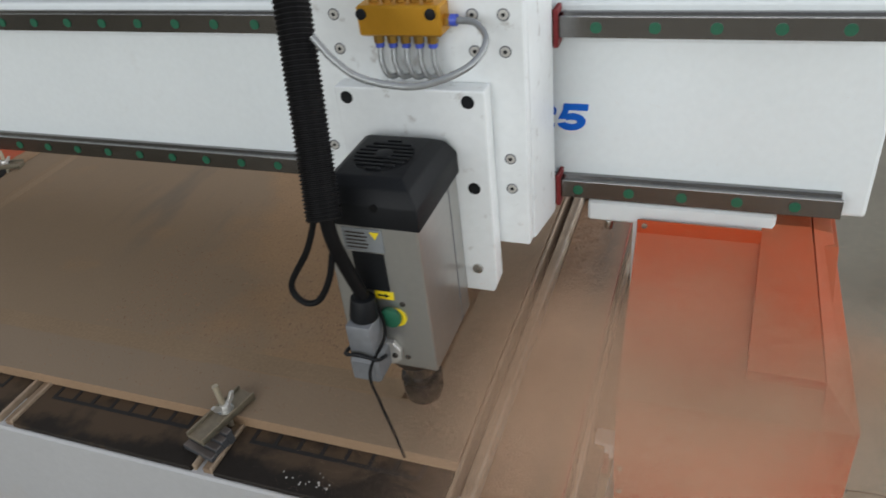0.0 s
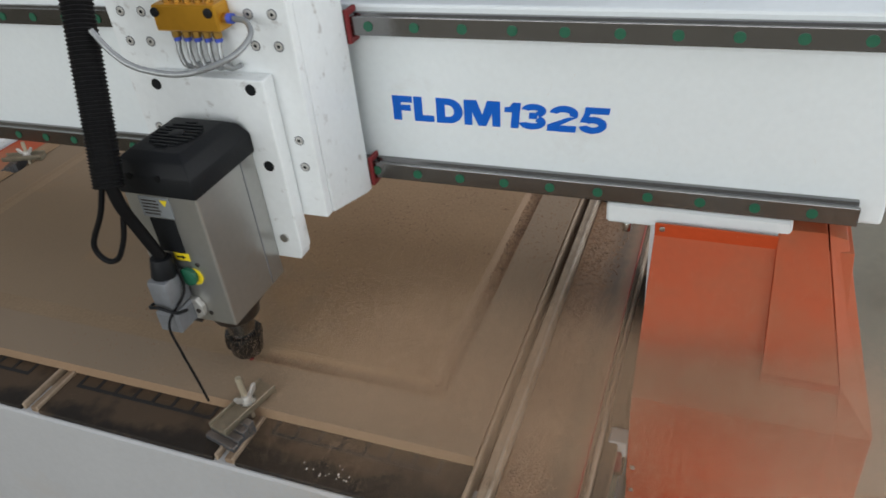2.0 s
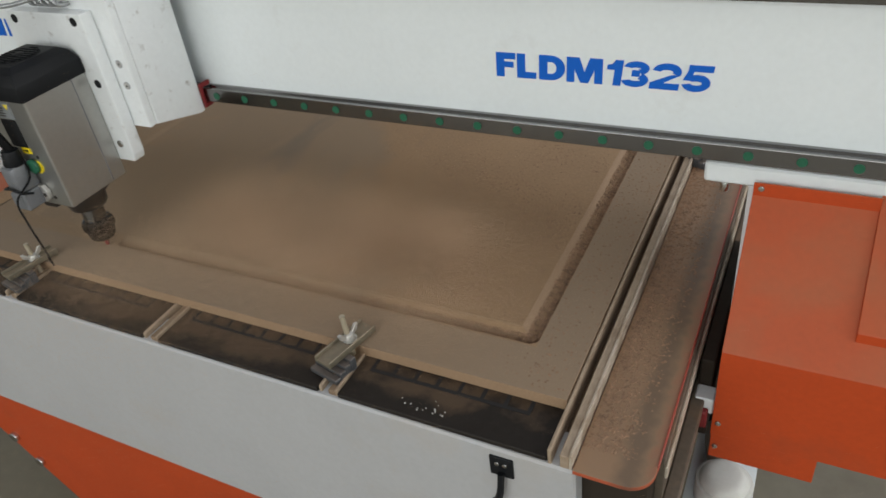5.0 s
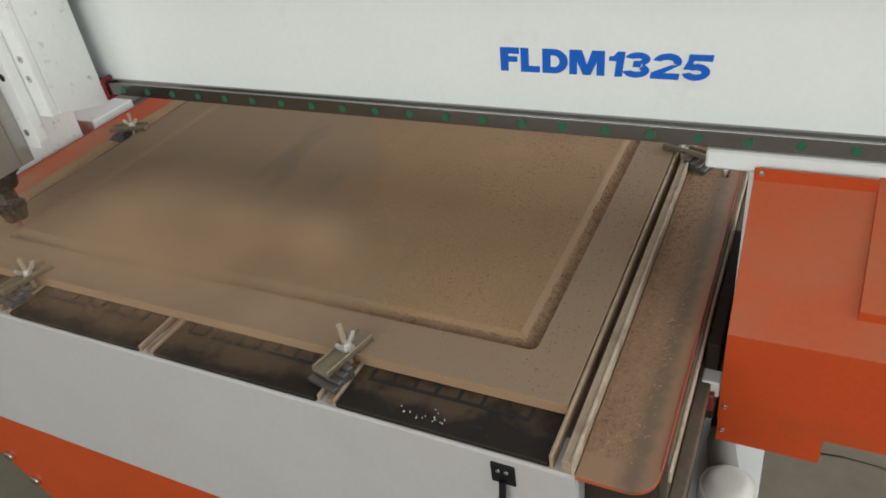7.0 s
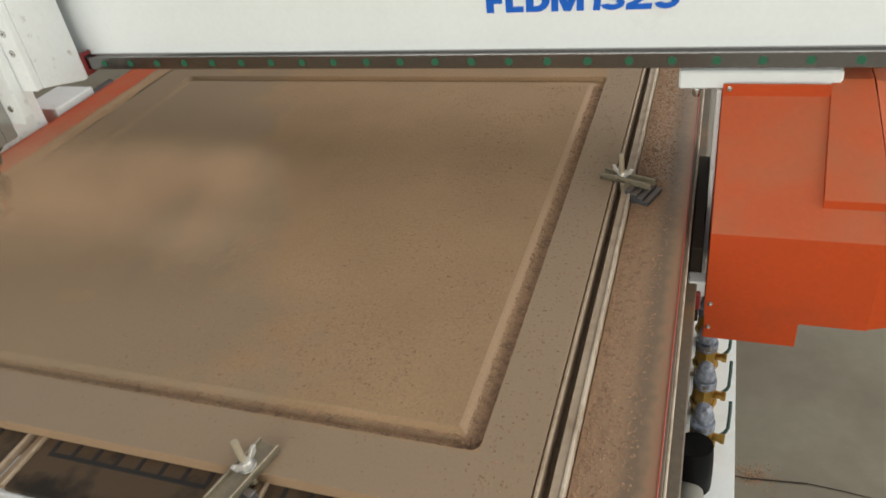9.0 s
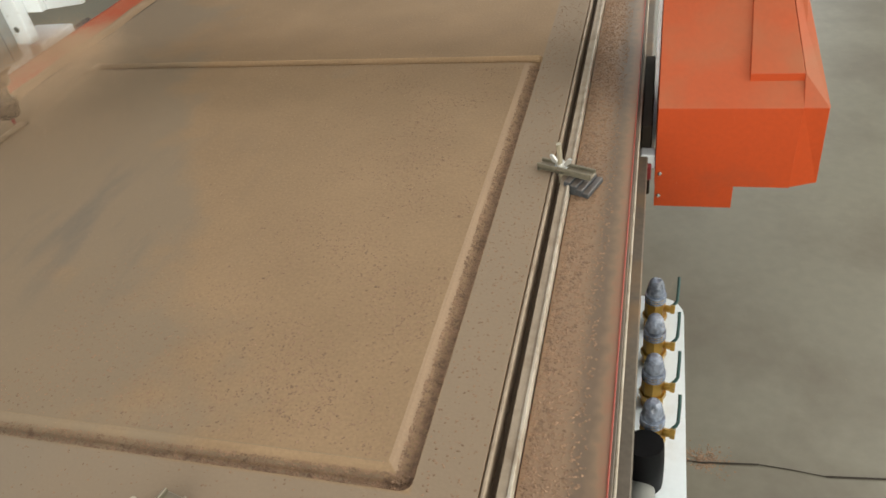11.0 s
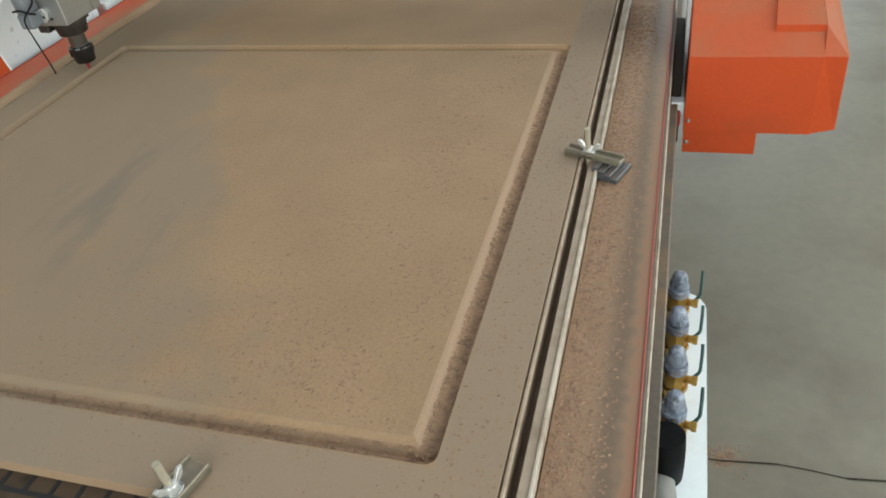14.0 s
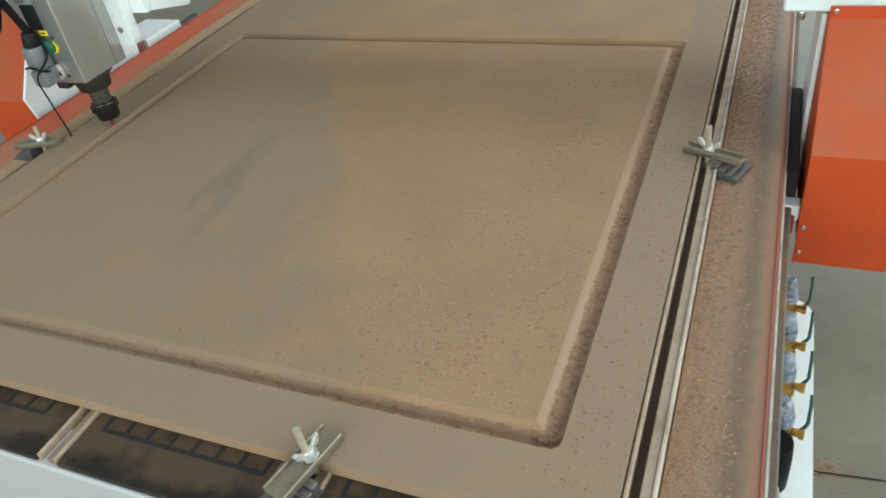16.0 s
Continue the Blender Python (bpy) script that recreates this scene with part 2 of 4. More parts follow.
def mdf_material():
    """Fibreboard under uneven tan wood dust, swept cleaner in grey-brown patches."""
    m = shader("dusty_fibreboard", (0.296, 0.190, 0.108), 0.72, vary=0.16, scale=7, fine=220, bump=0.3, bump_d=0.0015, spec=0.25)
    nt = m.node_tree
    bs = nt.nodes["Principled BSDF"]
    L = nt.links.new
    src = bs.inputs["Base Color"].links[0].from_socket
    co = nt.nodes.new("ShaderNodeTexCoord")
    sep = nt.nodes.new("ShaderNodeSeparateXYZ")
    L(co.outputs["Object"], sep.inputs[0])
    no = nt.nodes.new("ShaderNodeTexNoise")
    no.inputs["Scale"].default_value, no.inputs["Detail"].default_value, no.inputs["Roughness"].default_value = 4.0, 5, 0.55
    L(co.outputs["Object"], no.inputs["Vector"])
    # cleaner in the far-left field, dustier to the right and near
    mr = nt.nodes.new("ShaderNodeMapRange")
    mr.inputs[1].default_value, mr.inputs[2].default_value = -0.46, -0.14
    mr.inputs[3].default_value, mr.inputs[4].default_value = 0.20, -0.17
    dia = nt.nodes.new("ShaderNodeMath")
    dia.operation, dia.inputs[1].default_value = "MULTIPLY_ADD", 0.45
    L(sep.outputs[1], dia.inputs[0])
    L(sep.outputs[0], dia.inputs[2])
    L(dia.outputs[0], mr.inputs[0])
    ad = nt.nodes.new("ShaderNodeMath")
    ad.operation = "ADD"
    L(no.outputs[0], ad.inputs[0])
    L(mr.outputs[0], ad.inputs[1])
    st = nt.nodes.new("ShaderNodeMapRange")
    st.inputs[1].default_value, st.inputs[2].default_value = 0.47, 0.60
    st.inputs[4].default_value = 0.70
    L(ad.outputs[0], st.inputs[0])
    mx = nt.nodes.new("ShaderNodeMix")
    mx.data_type = "RGBA"
    L(st.outputs[0], mx.inputs["Factor"])
    L(src, mx.inputs["A"])
    mx.inputs["B"].default_value = (0.232, 0.176, 0.121, 1)
    # dark smeared streaks in the middle of the field
    dist = nt.nodes.new("ShaderNodeVectorMath")
    dist.operation = "DISTANCE"
    dist.inputs[1].default_value = (-0.60, 0.42, 0.0)
    L(co.outputs["Object"], dist.inputs[0])
    near = nt.nodes.new("ShaderNodeMapRange")
    near.inputs[1].default_value, near.inputs[2].default_value, near.inputs[3].default_value, near.inputs[4].default_value = 0.08, 0.30, 1, 0
    L(dist.outputs["Value"], near.inputs[0])
    mp = nt.nodes.new("ShaderNodeMapping")
    mp.inputs["Rotation"].default_value = (0, 0, radians(-28))
    mp.inputs["Scale"].default_value = (16, 4, 1)
    L(co.outputs["Object"], mp.inputs[0])
    sn = nt.nodes.new("ShaderNodeTexNoise")
    sn.inputs["Scale"].default_value, sn.inputs["Detail"].default_value = 1.0, 4
    L(mp.outputs[0], sn.inputs["Vector"])
    sr = nt.nodes.new("ShaderNodeMapRange")
    sr.inputs[1].default_value, sr.inputs[2].default_value, sr.inputs[4].default_value = 0.52, 0.70, 0.5
    L(sn.outputs[0], sr.inputs[0])
    sm2 = nt.nodes.new("ShaderNodeMath")
    sm2.operation = "MULTIPLY"
    L(sr.outputs[0], sm2.inputs[0])
    L(near.outputs[0], sm2.inputs[1])
    ms = nt.nodes.new("ShaderNodeMix")
    ms.data_type = "RGBA"
    L(sm2.outputs[0], ms.inputs["Factor"])
    L(mx.outputs["Result"], ms.inputs["A"])
    ms.inputs["B"].default_value = (0.135, 0.118, 0.10, 1)
    mx = ms
    # a swept-clean margin outside the groove
    def edge(sock, lo, hi):
        r = nt.nodes.new("ShaderNodeMapRange")
        r.inputs[1].default_value, r.inputs[2].default_value = lo, hi
        L(sock, r.inputs[0])
        return r.outputs[0]
    mxm = nt.nodes.new("ShaderNodeMath")
    mxm.operation = "MAXIMUM"
    L(edge(sep.outputs[0], -0.002, 0.002), mxm.inputs[0])
    L(edge(sep.outputs[1], 0.0, -0.004), mxm.inputs[1])
    mm = nt.nodes.new("ShaderNodeMath")
    mm.operation = "MULTIPLY"
    L(mxm.outputs[0], mm.inputs[0])
    mm.inputs[1].default_value = 0.7
    m2 = nt.nodes.new("ShaderNodeMix")
    m2.data_type = "RGBA"
    L(mm.outputs[0], m2.inputs["Factor"])
    L(mx.outputs["Result"], m2.inputs["A"])
    m2.inputs["B"].default_value = (0.250, 0.190, 0.136, 1)
    L(m2.outputs["Result"], bs.inputs["Base Color"])
    return m


M_MDF = mdf_material()
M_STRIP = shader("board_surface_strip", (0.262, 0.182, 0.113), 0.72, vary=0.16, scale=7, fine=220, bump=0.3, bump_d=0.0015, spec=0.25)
# lit copy of the strip colour, for the slope that catches the light
M_STRIP_LIT = shader("lit_board_surface_strip", (0.288, 0.203, 0.129), 0.72, vary=0.14, scale=7, fine=220, bump=0.3, bump_d=0.0015, spec=0.25)
M_RIDGE = shader("heaped_wood_dust", (0.33, 0.215, 0.125), 0.9, vary=0.2, scale=14, fine=220, bump=0.5, bump_d=0.002)
M_DUSTFILL = shader("packed_wood_dust", (0.255, 0.172, 0.105), 0.9, vary=0.2, fine=200, bump=0.4, bump_d=0.002)
# raw edge of the sheet, and the groove slopes painted as lit
M_MDF_EDGE = shader("raw_and_lit_fibreboard", (0.315, 0.205, 0.124), 0.75, vary=0.12, fine=300, bump=0.3)
M_AIRDUST = shader("airborne_wood_dust", (0.54, 0.37, 0.24), 0.9, vary=0.1, bump=0)


M_BURST = shader("billowing_wood_dust", (0.72, 0.49, 0.345), 0.95, vary=0.05, bump=0, spec=0.1)
M_CHIP = shader("wood_chips", (0.255, 0.152, 0.092), 0.85, vary=0.4, scale=60)

# ---------------------------------------------------------------- mesh helpers


def box(bm, x0, x1, y0, y1, z0, z1, bevel=0.0, seg=1):
    r = bmesh.ops.create_cube(bm, size=1.0)
    vs = r["verts"]
    for v in vs:
        v.co = Vector((x0 + (v.co.x + 0.5) * (x1 - x0), y0 + (v.co.y + 0.5) * (y1 - y0), z0 + (v.co.z + 0.5) * (z1 - z0)))
    if bevel:
        es = {e for v in vs for e in v.link_edges}
        bmesh.ops.bevel(bm, geom=list(es), offset=bevel, segments=seg, affect="EDGES", profile=0.5)
    return bm


def a_box(*a, **k):
    return box(bmesh.new(), *a, **k)


def prism(bm, pts, axis, a, b, bevel=0.0):
    """Extrudes a closed outline, given in the two other axes, from a to b along axis."""
    def put(p, d):
        return {"x": (d, p[0], p[1]), "y": (p[0], d, p[1]), "z": (p[0], p[1], d)}[axis]
    lo = [bm.verts.new(put(p, a)) for p in pts]
    hi = [bm.verts.new(put(p, b)) for p in pts]
    fs = [bm.faces.new(lo), bm.faces.new(hi[::-1])]
    n = len(pts)
    for i in range(n):
        fs.append(bm.faces.new((lo[i], hi[i], hi[(i + 1) % n], lo[(i + 1) % n])))
    bmesh.ops.recalc_face_normals(bm, faces=fs)
    if bevel:
        es = list({e for f in fs for e in f.edges})
        bmesh.ops.bevel(bm, geom=es, offset=bevel, segments=2, affect="EDGES", profile=0.5)
    return bm


def a_prism(*a, **k):
    return prism(bmesh.new(), *a, **k)


def rod(bm, p, q, r, seg=16, r2=None, bevel=0.0):
    """A cylinder or cone from p to q."""
    p, q = Vector(p), Vector(q)
    d = q - p
    res = bmesh.ops.create_cone(bm, cap_ends=True, segments=seg, radius1=r, radius2=r if r2 is None else r2, depth=d.length)
    m = Matrix.Translation((p + q) / 2) @ d.to_track_quat("Z", "Y").to_matrix().to_4x4()
    bmesh.ops.transform(bm, matrix=m, verts=res["verts"])
    if bevel:
        es = {e for v in res["verts"] for e in v.link_edges if len(e.link_faces) == 2 and any(len(f.verts) > 4 for f in e.link_faces)}
        bmesh.ops.bevel(bm, geom=list(es), offset=bevel, segments=2, affect="EDGES", profile=0.5)
    return bm


def a_rod(*a, **k):
    return rod(bmesh.new(), *a, **k)


def smooth_path(pts, n):
    """Points along a smooth curve through pts."""
    pts = [Vector(p) for p in pts]
    ext = [2 * pts[0] - pts[1]] + pts + [2 * pts[-1] - pts[-2]]
    out = []
    for i in range(1, len(ext) - 2):
        a, b, c, d = ext[i - 1:i + 3]
        for k in range(n):
            t = k / n
            out.append(0.5 * ((2 * b) + (c - a) * t + (2 * a - 5 * b + 4 * c - d) * t * t + (3 * b - a - 3 * c + d) * t ** 3))
    return out + [pts[-1]]


def sweep(bm, path, radius, seg=10):
    """A tube along path; radius is a number or a function of the step's number."""
    up = Vector((0, 0, 1))
    rings = []
    prev = None
    for i, p in enumerate(path):
        t = (path[min(i + 1, len(path) - 1)] - path[max(i - 1, 0)]).normalized()
        if prev is None:
            prev = t.orthogonal().normalized()
        u = (prev - t * prev.dot(t)).normalized()
        prev = u
        w = t.cross(u)
        r = radius(i) if callable(radius) else radius
        rings.append([bm.verts.new(p + r * (math.cos(a) * u + math.sin(a) * w)) for a in [2 * math.pi * k / seg for k in range(seg)]])
    for A, B in zip(rings, rings[1:]):
        for k in range(seg):
            bm.faces.new((A[k], A[(k + 1) % seg], B[(k + 1) % seg], B[k]))
    bm.faces.new(rings[0][::-1])
    bm.faces.new(rings[-1])
    return bm


def a_sweep(*a, **k):
    return sweep(bmesh.new(), *a, **k)


def part(name, bm, material, parent=None, label="", smooth=False):
    """Links a bmesh as one mesh object, under a thing or a part if one is given."""
    me = bpy.data.meshes.new(name)
    bm.normal_update()
    bm.to_mesh(me)
    bm.free()
    me.materials.append(material)
    if smooth:
        for poly in me.polygons:
            poly.use_smooth = True
        me.set_sharp_from_angle(angle=radians(40))
    ob = new(name, me)
    if parent:
        ob.parent = parent
    if label:
        tagged(ob, label)
    return ob


def repeat(ob, m, parent=None):
    """Another object on the same mesh, at the pose m."""
    o = new(ob.name.split(".")[0], ob.data)
    o.parent = parent or ob.parent
    o.matrix_basis = m
    return o


def thing(name, label, category, at=(0, 0, 0), group=""):
    ob = new(name)
    ob.location = at
    ob.empty_display_size = 0.05
    return tagged(ob, label, category, group)


def block_lettering(name, spans, height, width, m, material, parent, depth=0.0007):
    """Heavy printed characters drawn stroke by stroke; spans give each one's start, end (as shares of the width) and slant."""
    bm = bmesh.new()
    H = height
    lay = [0]

    def face(pts, x0, slant):
        lay[0] += 1
        d = depth + 0.00001 * lay[0]
        vs = [bm.verts.new((x0 + x + slant * y, y, 0)) for x, y in pts]
        f = bm.faces.new(vs)
        up = bmesh.ops.extrude_face_region(bm, geom=[f])["geom"]
        for v in up:
            if isinstance(v, bmesh.types.BMVert):
                v.co.z = d

    def bar(xa, xb, ya, yb):
        return [(xa, ya), (xb, ya), (xb, yb), (xa, yb)]

    def bowl(cx, cy, rx, ry, a0, a1, SV, SH, n=12):
        """An arc stroke: thin across the top and bottom, thick at the side."""
        out = []
        arc = [radians(a0 + (a1 - a0) * k / n) for k in range(n + 1)]
        for p, q in zip(arc, arc[1:]):
            out.append([(cx + rx * math.cos(p), cy + ry * math.sin(p)), (cx + rx * math.cos(q), cy + ry * math.sin(q)),
                        (cx + (rx - SV) * math.cos(q), cy + (ry - SH) * math.sin(q)), (cx + (rx - SV) * math.cos(p), cy + (ry - SH) * math.sin(p))])
        return out

    for ch, a, b, slant in spans:
        w = (b - a) * width - slant * H
        x0 = a * width
        SV, SH = (0.0100, 0.0080) if ch in "1325" else (0.0116, 0.0088)
        if ch == "F":
            st = [bar(0, SV, 0, H), bar(SV, w, H - SH, H), bar(SV, w * 0.9, H * 0.40, H * 0.40 + SH * 0.9)]
        elif ch == "L":
            st = [bar(0, SV, 0, H), bar(SV, w, 0, SH)]
        elif ch == "D":
            st = [bar(0, SV, 0, H), bar(SV, w * 0.46, 0, SH), bar(SV, w * 0.46, H - SH, H)] + bowl(w * 0.46, H / 2, w * 0.54, H / 2, -90, 90, SV, SH)
        elif ch == "M":
            st = [bar(0, SV * 0.9, 0, H), bar(w - SV * 0.9, w, 0, H), [(SV * 0.3, H), (w / 2 - SV * 0.45, 0), (w / 2 + SV * 0.45, 0), (SV * 1.45, H)],
                  [(w - SV * 0.3, H), (w - SV * 1.45, H), (w / 2 - SV * 0.45, 0), (w / 2 + SV * 0.45, 0)]]
        elif ch == "1":
            st = [bar(w - SV, w, 0, H), [(0, H * 0.62), (w - SV, H * 0.62), (w - SV, H), (w - SV * 0.9, H), (w * 0.28, H * 0.82), (0, H * 0.80)]]
        elif ch == "3":
            st = bowl(w / 2, H * 0.73, w * 0.47, H * 0.27, -60, 168, SV, SH) + bowl(w / 2, H * 0.285, w / 2, H * 0.285, -168, 60, SV, SH) + [bar(w * 0.36, w * 0.66, H * 0.42, H * 0.42 + SH)]
        elif ch == "2":
            st = bowl(w / 2, H * 0.67, w / 2, H * 0.33, -20, 170, SV, SH) + [bar(0, w, 0, SH), [(0, SH), (SV * 1.5, SH), (w * 0.97, H * 0.58), (w * 0.66, H * 0.56)]]
        else:
            st = [bar(w * 0.14, w, H - SH, H), [(w * 0.02, H * 0.42), (w * 0.27, H * 0.42), (w * 0.36, H - SH), (w * 0.14, H - SH)]] + bowl(w * 0.5, H * 0.325, w / 2, H * 0.325, -165, 140, SV, SH)
        for pts in st:
            face(pts, x0, slant)
    bmesh.ops.recalc_face_normals(bm, faces=bm.faces[:])
    ob = part(name, bm, material, parent, "bold blue printed model lettering")
    ob.matrix_basis = m
    return ob


def bolt_mesh(bm, p, axis, r, h, sock=True):
    """A socket-head screw: head with a hexagonal recess."""
    p, axis = Vector(p), Vector(axis).normalized()
    rod(bm, p - axis * 0.002, p + axis * h, r, 16, bevel=r * 0.12)
    return bm


# ---------------------------------------------------------------- hall


def hall():
    f = part("floor", a_box(-6, 3, -5, 9, FLOOR - 0.12, FLOOR), M_CONCRETE)
    tagged(f, "grey-green worn concrete workshop floor", "floor", kind="structure")
    bm = bmesh.new()
    rnd = random.Random(4)
    x, y = 0.22, 0.650
    while x < 2.9:
        nx = x + rnd.uniform(0.05, 0.12)
        ny = 0.650 + rnd.uniform(-0.008, 0.008)
        w = rnd.uniform(0.0008, 0.0028)
        vs = [bm.verts.new(c) for c in ((x, y - w, FLOOR + 0.0015), (nx, ny - w, FLOOR + 0.0015), (nx, ny + w, FLOOR + 0.0015), (x, y + w, FLOOR + 0.0015))]
        bm.faces.new(vs)
        x, y = nx, ny
    tagged(part("floor_joint", bm, M_DARK), "dark cracked joint in the concrete floor", "floor joint", kind="structure")
    def wall(name, *b):
        tagged(part(name, a_box(*b), M_WALL), "plain pale painted workshop wall", "wall", kind="structure")
    wall("wall_west", -6.2, -6, -5, 9, FLOOR, 4.3)
    wall("wall_east_1", 3, 3.2, -5, -1.8, FLOOR, 4.3)
    wall("wall_east_2", 3, 3.2, 4.2, 9, FLOOR, 4.3)
    wall("wall_east_3", 3, 3.2, -1.8, 4.2, 2.85, 4.3)
    wall("wall_east_4", 3, 3.2, -1.8, 4.2, FLOOR, -0.15)
    for side, y0, y1 in (("south", -5.2, -5), ("north", 9, 9.2)):
        wall(f"wall_{side}_1", -6.2, -3.5, y0, y1, FLOOR, 4.3)
        wall(f"wall_{side}_2", 2.5, 3.2, y0, y1, FLOOR, 4.3)
        wall(f"wall_{side}_3", -3.5, 2.5, y0, y1, 3.3, 4.3)
        wall(f"wall_{side}_4", -3.5, 2.5, y0, y1, FLOOR, 0.0)
    bm = bmesh.new()
    box(bm, -6.2, 3.2, -5.2, -2.1, 4.3, 4.4)
    box(bm, -6.2, 3.2, 6.1, 9.2, 4.3, 4.4)
    box(bm, -6.2, -3.6, -2.1, 6.1, 4.3, 4.4)
    box(bm, 2.6, 3.2, -2.1, 6.1, 4.3, 4.4)
    tagged(part("ceiling", bm, M_ROOF), "grey sheet roof with a long skylight", "ceiling", kind="structure")


hall()

# ---------------------------------------------------------------- router bed

SLOTS = (0.081, -0.234, -0.549, -0.864, -1.179)
BED0, BED1 = -0.152, 2.36
ZB = -0.018


def router_bed():
    bed = thing("router_bed", "white steel router bed with black vacuum boards and orange side plates", "router bed", (0, 0, FLOOR))
    up = -FLOOR
    def P(name, bm, mat, parent=bed, label="", smooth=False):
        ob = part(name, bm, mat, parent, label, smooth)
        if parent is bed:
            ob.location.z = up
        return ob
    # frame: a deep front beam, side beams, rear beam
    # the front beam takes a darker, greyer white with brownish blotches
    P("front_beam", a_box(-1.20, 0.100, -0.155, -0.10, -0.345, ZB - 0.006, bevel=0.003), M_WHITE_GREYED, label="greyed white painted front beam")
    # the right beam is near-black: the shade under the side plate, put into its colour
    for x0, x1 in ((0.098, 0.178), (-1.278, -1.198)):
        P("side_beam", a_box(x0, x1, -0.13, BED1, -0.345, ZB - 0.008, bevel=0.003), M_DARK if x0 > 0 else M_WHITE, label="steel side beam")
    P("rear_beam", a_box(-1.198, 0.098, BED1 - 0.06, BED1, -0.345, ZB - 0.008, bevel=0.003), M_WHITE)
    # orange front plate with slanted ends, bolted on
    fp = P("front_plate", a_prism([(-1.30, -0.345), (0.20, -0.345), (0.20, -0.47), (0.02, -0.70), (-1.05, -0.70), (-1.30, -0.40)], "y", -0.150, -0.128, bevel=0.002), M_ORANGE, label="orange bolted front plate with slanted ends")
    b0 = part("bolt", bolt_mesh(bmesh.new(), (0, 0, 0), (0, -1, 0), 0.012, 0.009), M_CHROME, fp, smooth=True)
    spots = [(-1.215, -0.435), (-1.172, -0.497), (-1.130, -0.562), (0.115, -0.435), (0.072, -0.497), (0.030, -0.562)]
    b0.location = (spots[0][0], -0.150, spots[0][1])
    for x, z in spots[1:]:
        repeat(b0, pose(x, -0.150, z))
    for x in (-1.12, 0.02):
        for y in (-0.08, 1.1, 2.25):
            P("leg", a_box(x - 0.05, x + 0.05, y, y + 0.10, FLOOR, -0.345, bevel=0.004), M_ORANGE)
    # vacuum boards between the slots
    for a, b in zip(SLOTS[1:], SLOTS):
        P("vacuum_board", a_box(a + 0.0155, b - 0.0155, BED0 + 0.002, BED1, ZB - 0.022, ZB, bevel=0.001), M_BOARD, label="black vacuum board dulled by brown dust")
        # sealing grid round the suction field: one long line and its teeth
        bm = bmesh.new()
        n = 8
        x0 = (a + b) / 2 - 0.0315 * n / 2 + 0.006
        box(bm, x0 - 0.002, x0 + 0.0315 * (n - 1) + 0.002, -0.0985, -0.0935, ZB - 0.001, ZB + 0.0008)
        for k in range(n):
            box(bm, x0 + 0.0315 * k - 0.0025, x0 + 0.0315 * k + 0.0025, -0.0935, -0.060, ZB - 0.001, ZB + 0.0008)
        P("sealing_grid", bm, M_GASKET, label="black sealing grid let into the board")
    # slots: two aluminium lips and a dark channel
    for i, x in enumerate(SLOTS):
        top = -0.001 if i in (0, 4) else ZB + 0.004
        y0 = BED0 + (0.0 if i in (0, 4) else 0.004)
        mat = M_ALU if i == 0 else M_ALU_DULL if i < 4 else M_ALU_BROWN
        base = P("slot_profile", a_box(x - 0.0145, x + 0.0152, y0, BED1, ZB - 0.028, ZB - 0.0205), M_DARK, label="aluminium clamping slot")
        if i == 4:
            top = ZB + 0.002
        part("slot_lip", a_box(x - 0.0140, x - 0.0095, y0, BED1, ZB - 0.0205, top, bevel=0.0012), M_ALU_DULL if i == 0 else mat, base, "dull dusty aluminium lip")
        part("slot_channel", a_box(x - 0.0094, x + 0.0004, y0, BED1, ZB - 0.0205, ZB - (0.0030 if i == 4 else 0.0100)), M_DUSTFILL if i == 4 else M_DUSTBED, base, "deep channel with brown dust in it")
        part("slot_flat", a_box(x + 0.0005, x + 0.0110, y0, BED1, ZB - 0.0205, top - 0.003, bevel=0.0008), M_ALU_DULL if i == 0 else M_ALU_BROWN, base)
        part("slot_lip", a_box(x + 0.0111, x + 0.0150, y0, BED1, ZB - 0.0205, top, bevel=0.0008), mat, base, "pale dusty aluminium lip")
    # side plates, orange under thick dust, corners rounded
    for s, xa, xb in ((1, 0.0975, 0.1835), (-1, -1.2815, -1.1955)):
        out = xb if s > 0 else xa
        inn = xa if s > 0 else xb
        pts = [(inn, -0.157)]
        r = 0.03
        for k in range(7):
            a = math.pi / 2 * k / 6
            pts.append((out - s * r + s * r * math.sin(a), -0.157 + r - r * math.cos(a)))
        pts += [(out, BED1), (inn, BED1)]
        bm = a_prism(pts, "z", ZB - 0.006, ZB, bevel=0.0008)
        sp = P("side_plate", bm, M_ORANGE_BED if s > 0 else M_ORANGE_LEFT, label="orange side plate under brown wood dust")
        part("plate_rim", a_box(min(out - s * 0.0012, out + s * 0.0006), max(out - s * 0.0012, out + s * 0.0006), -0.12, BED1, ZB - 0.007, ZB + 0.0022, bevel=0.0006), M_RIM, sp, "bare orange rim")
        prof = P("rail_mount", a_box(min(out - s * 0.006, out + s * 0.004), max(out - s * 0.006, out + s * 0.004), -0.10, BED1, -0.16, ZB - 0.008, bevel=0.001), M_RAIL_BED)
        P("linear_rail", a_box(min(out + s * 0.004, out + s * 0.022), max(out + s * 0.004, out + s * 0.022), -0.10, BED1, -0.120, -0.100, bevel=0.002), M_RAIL_BED, label="steel guide rail along the bed")
        P("gear_rack", a_box(min(out + s * 0.004, out + s * 0.0075), max(out + s * 0.004, out + s * 0.0075), -0.10, BED1, -0.060, -0.040, bevel=0.001), M_ALU)
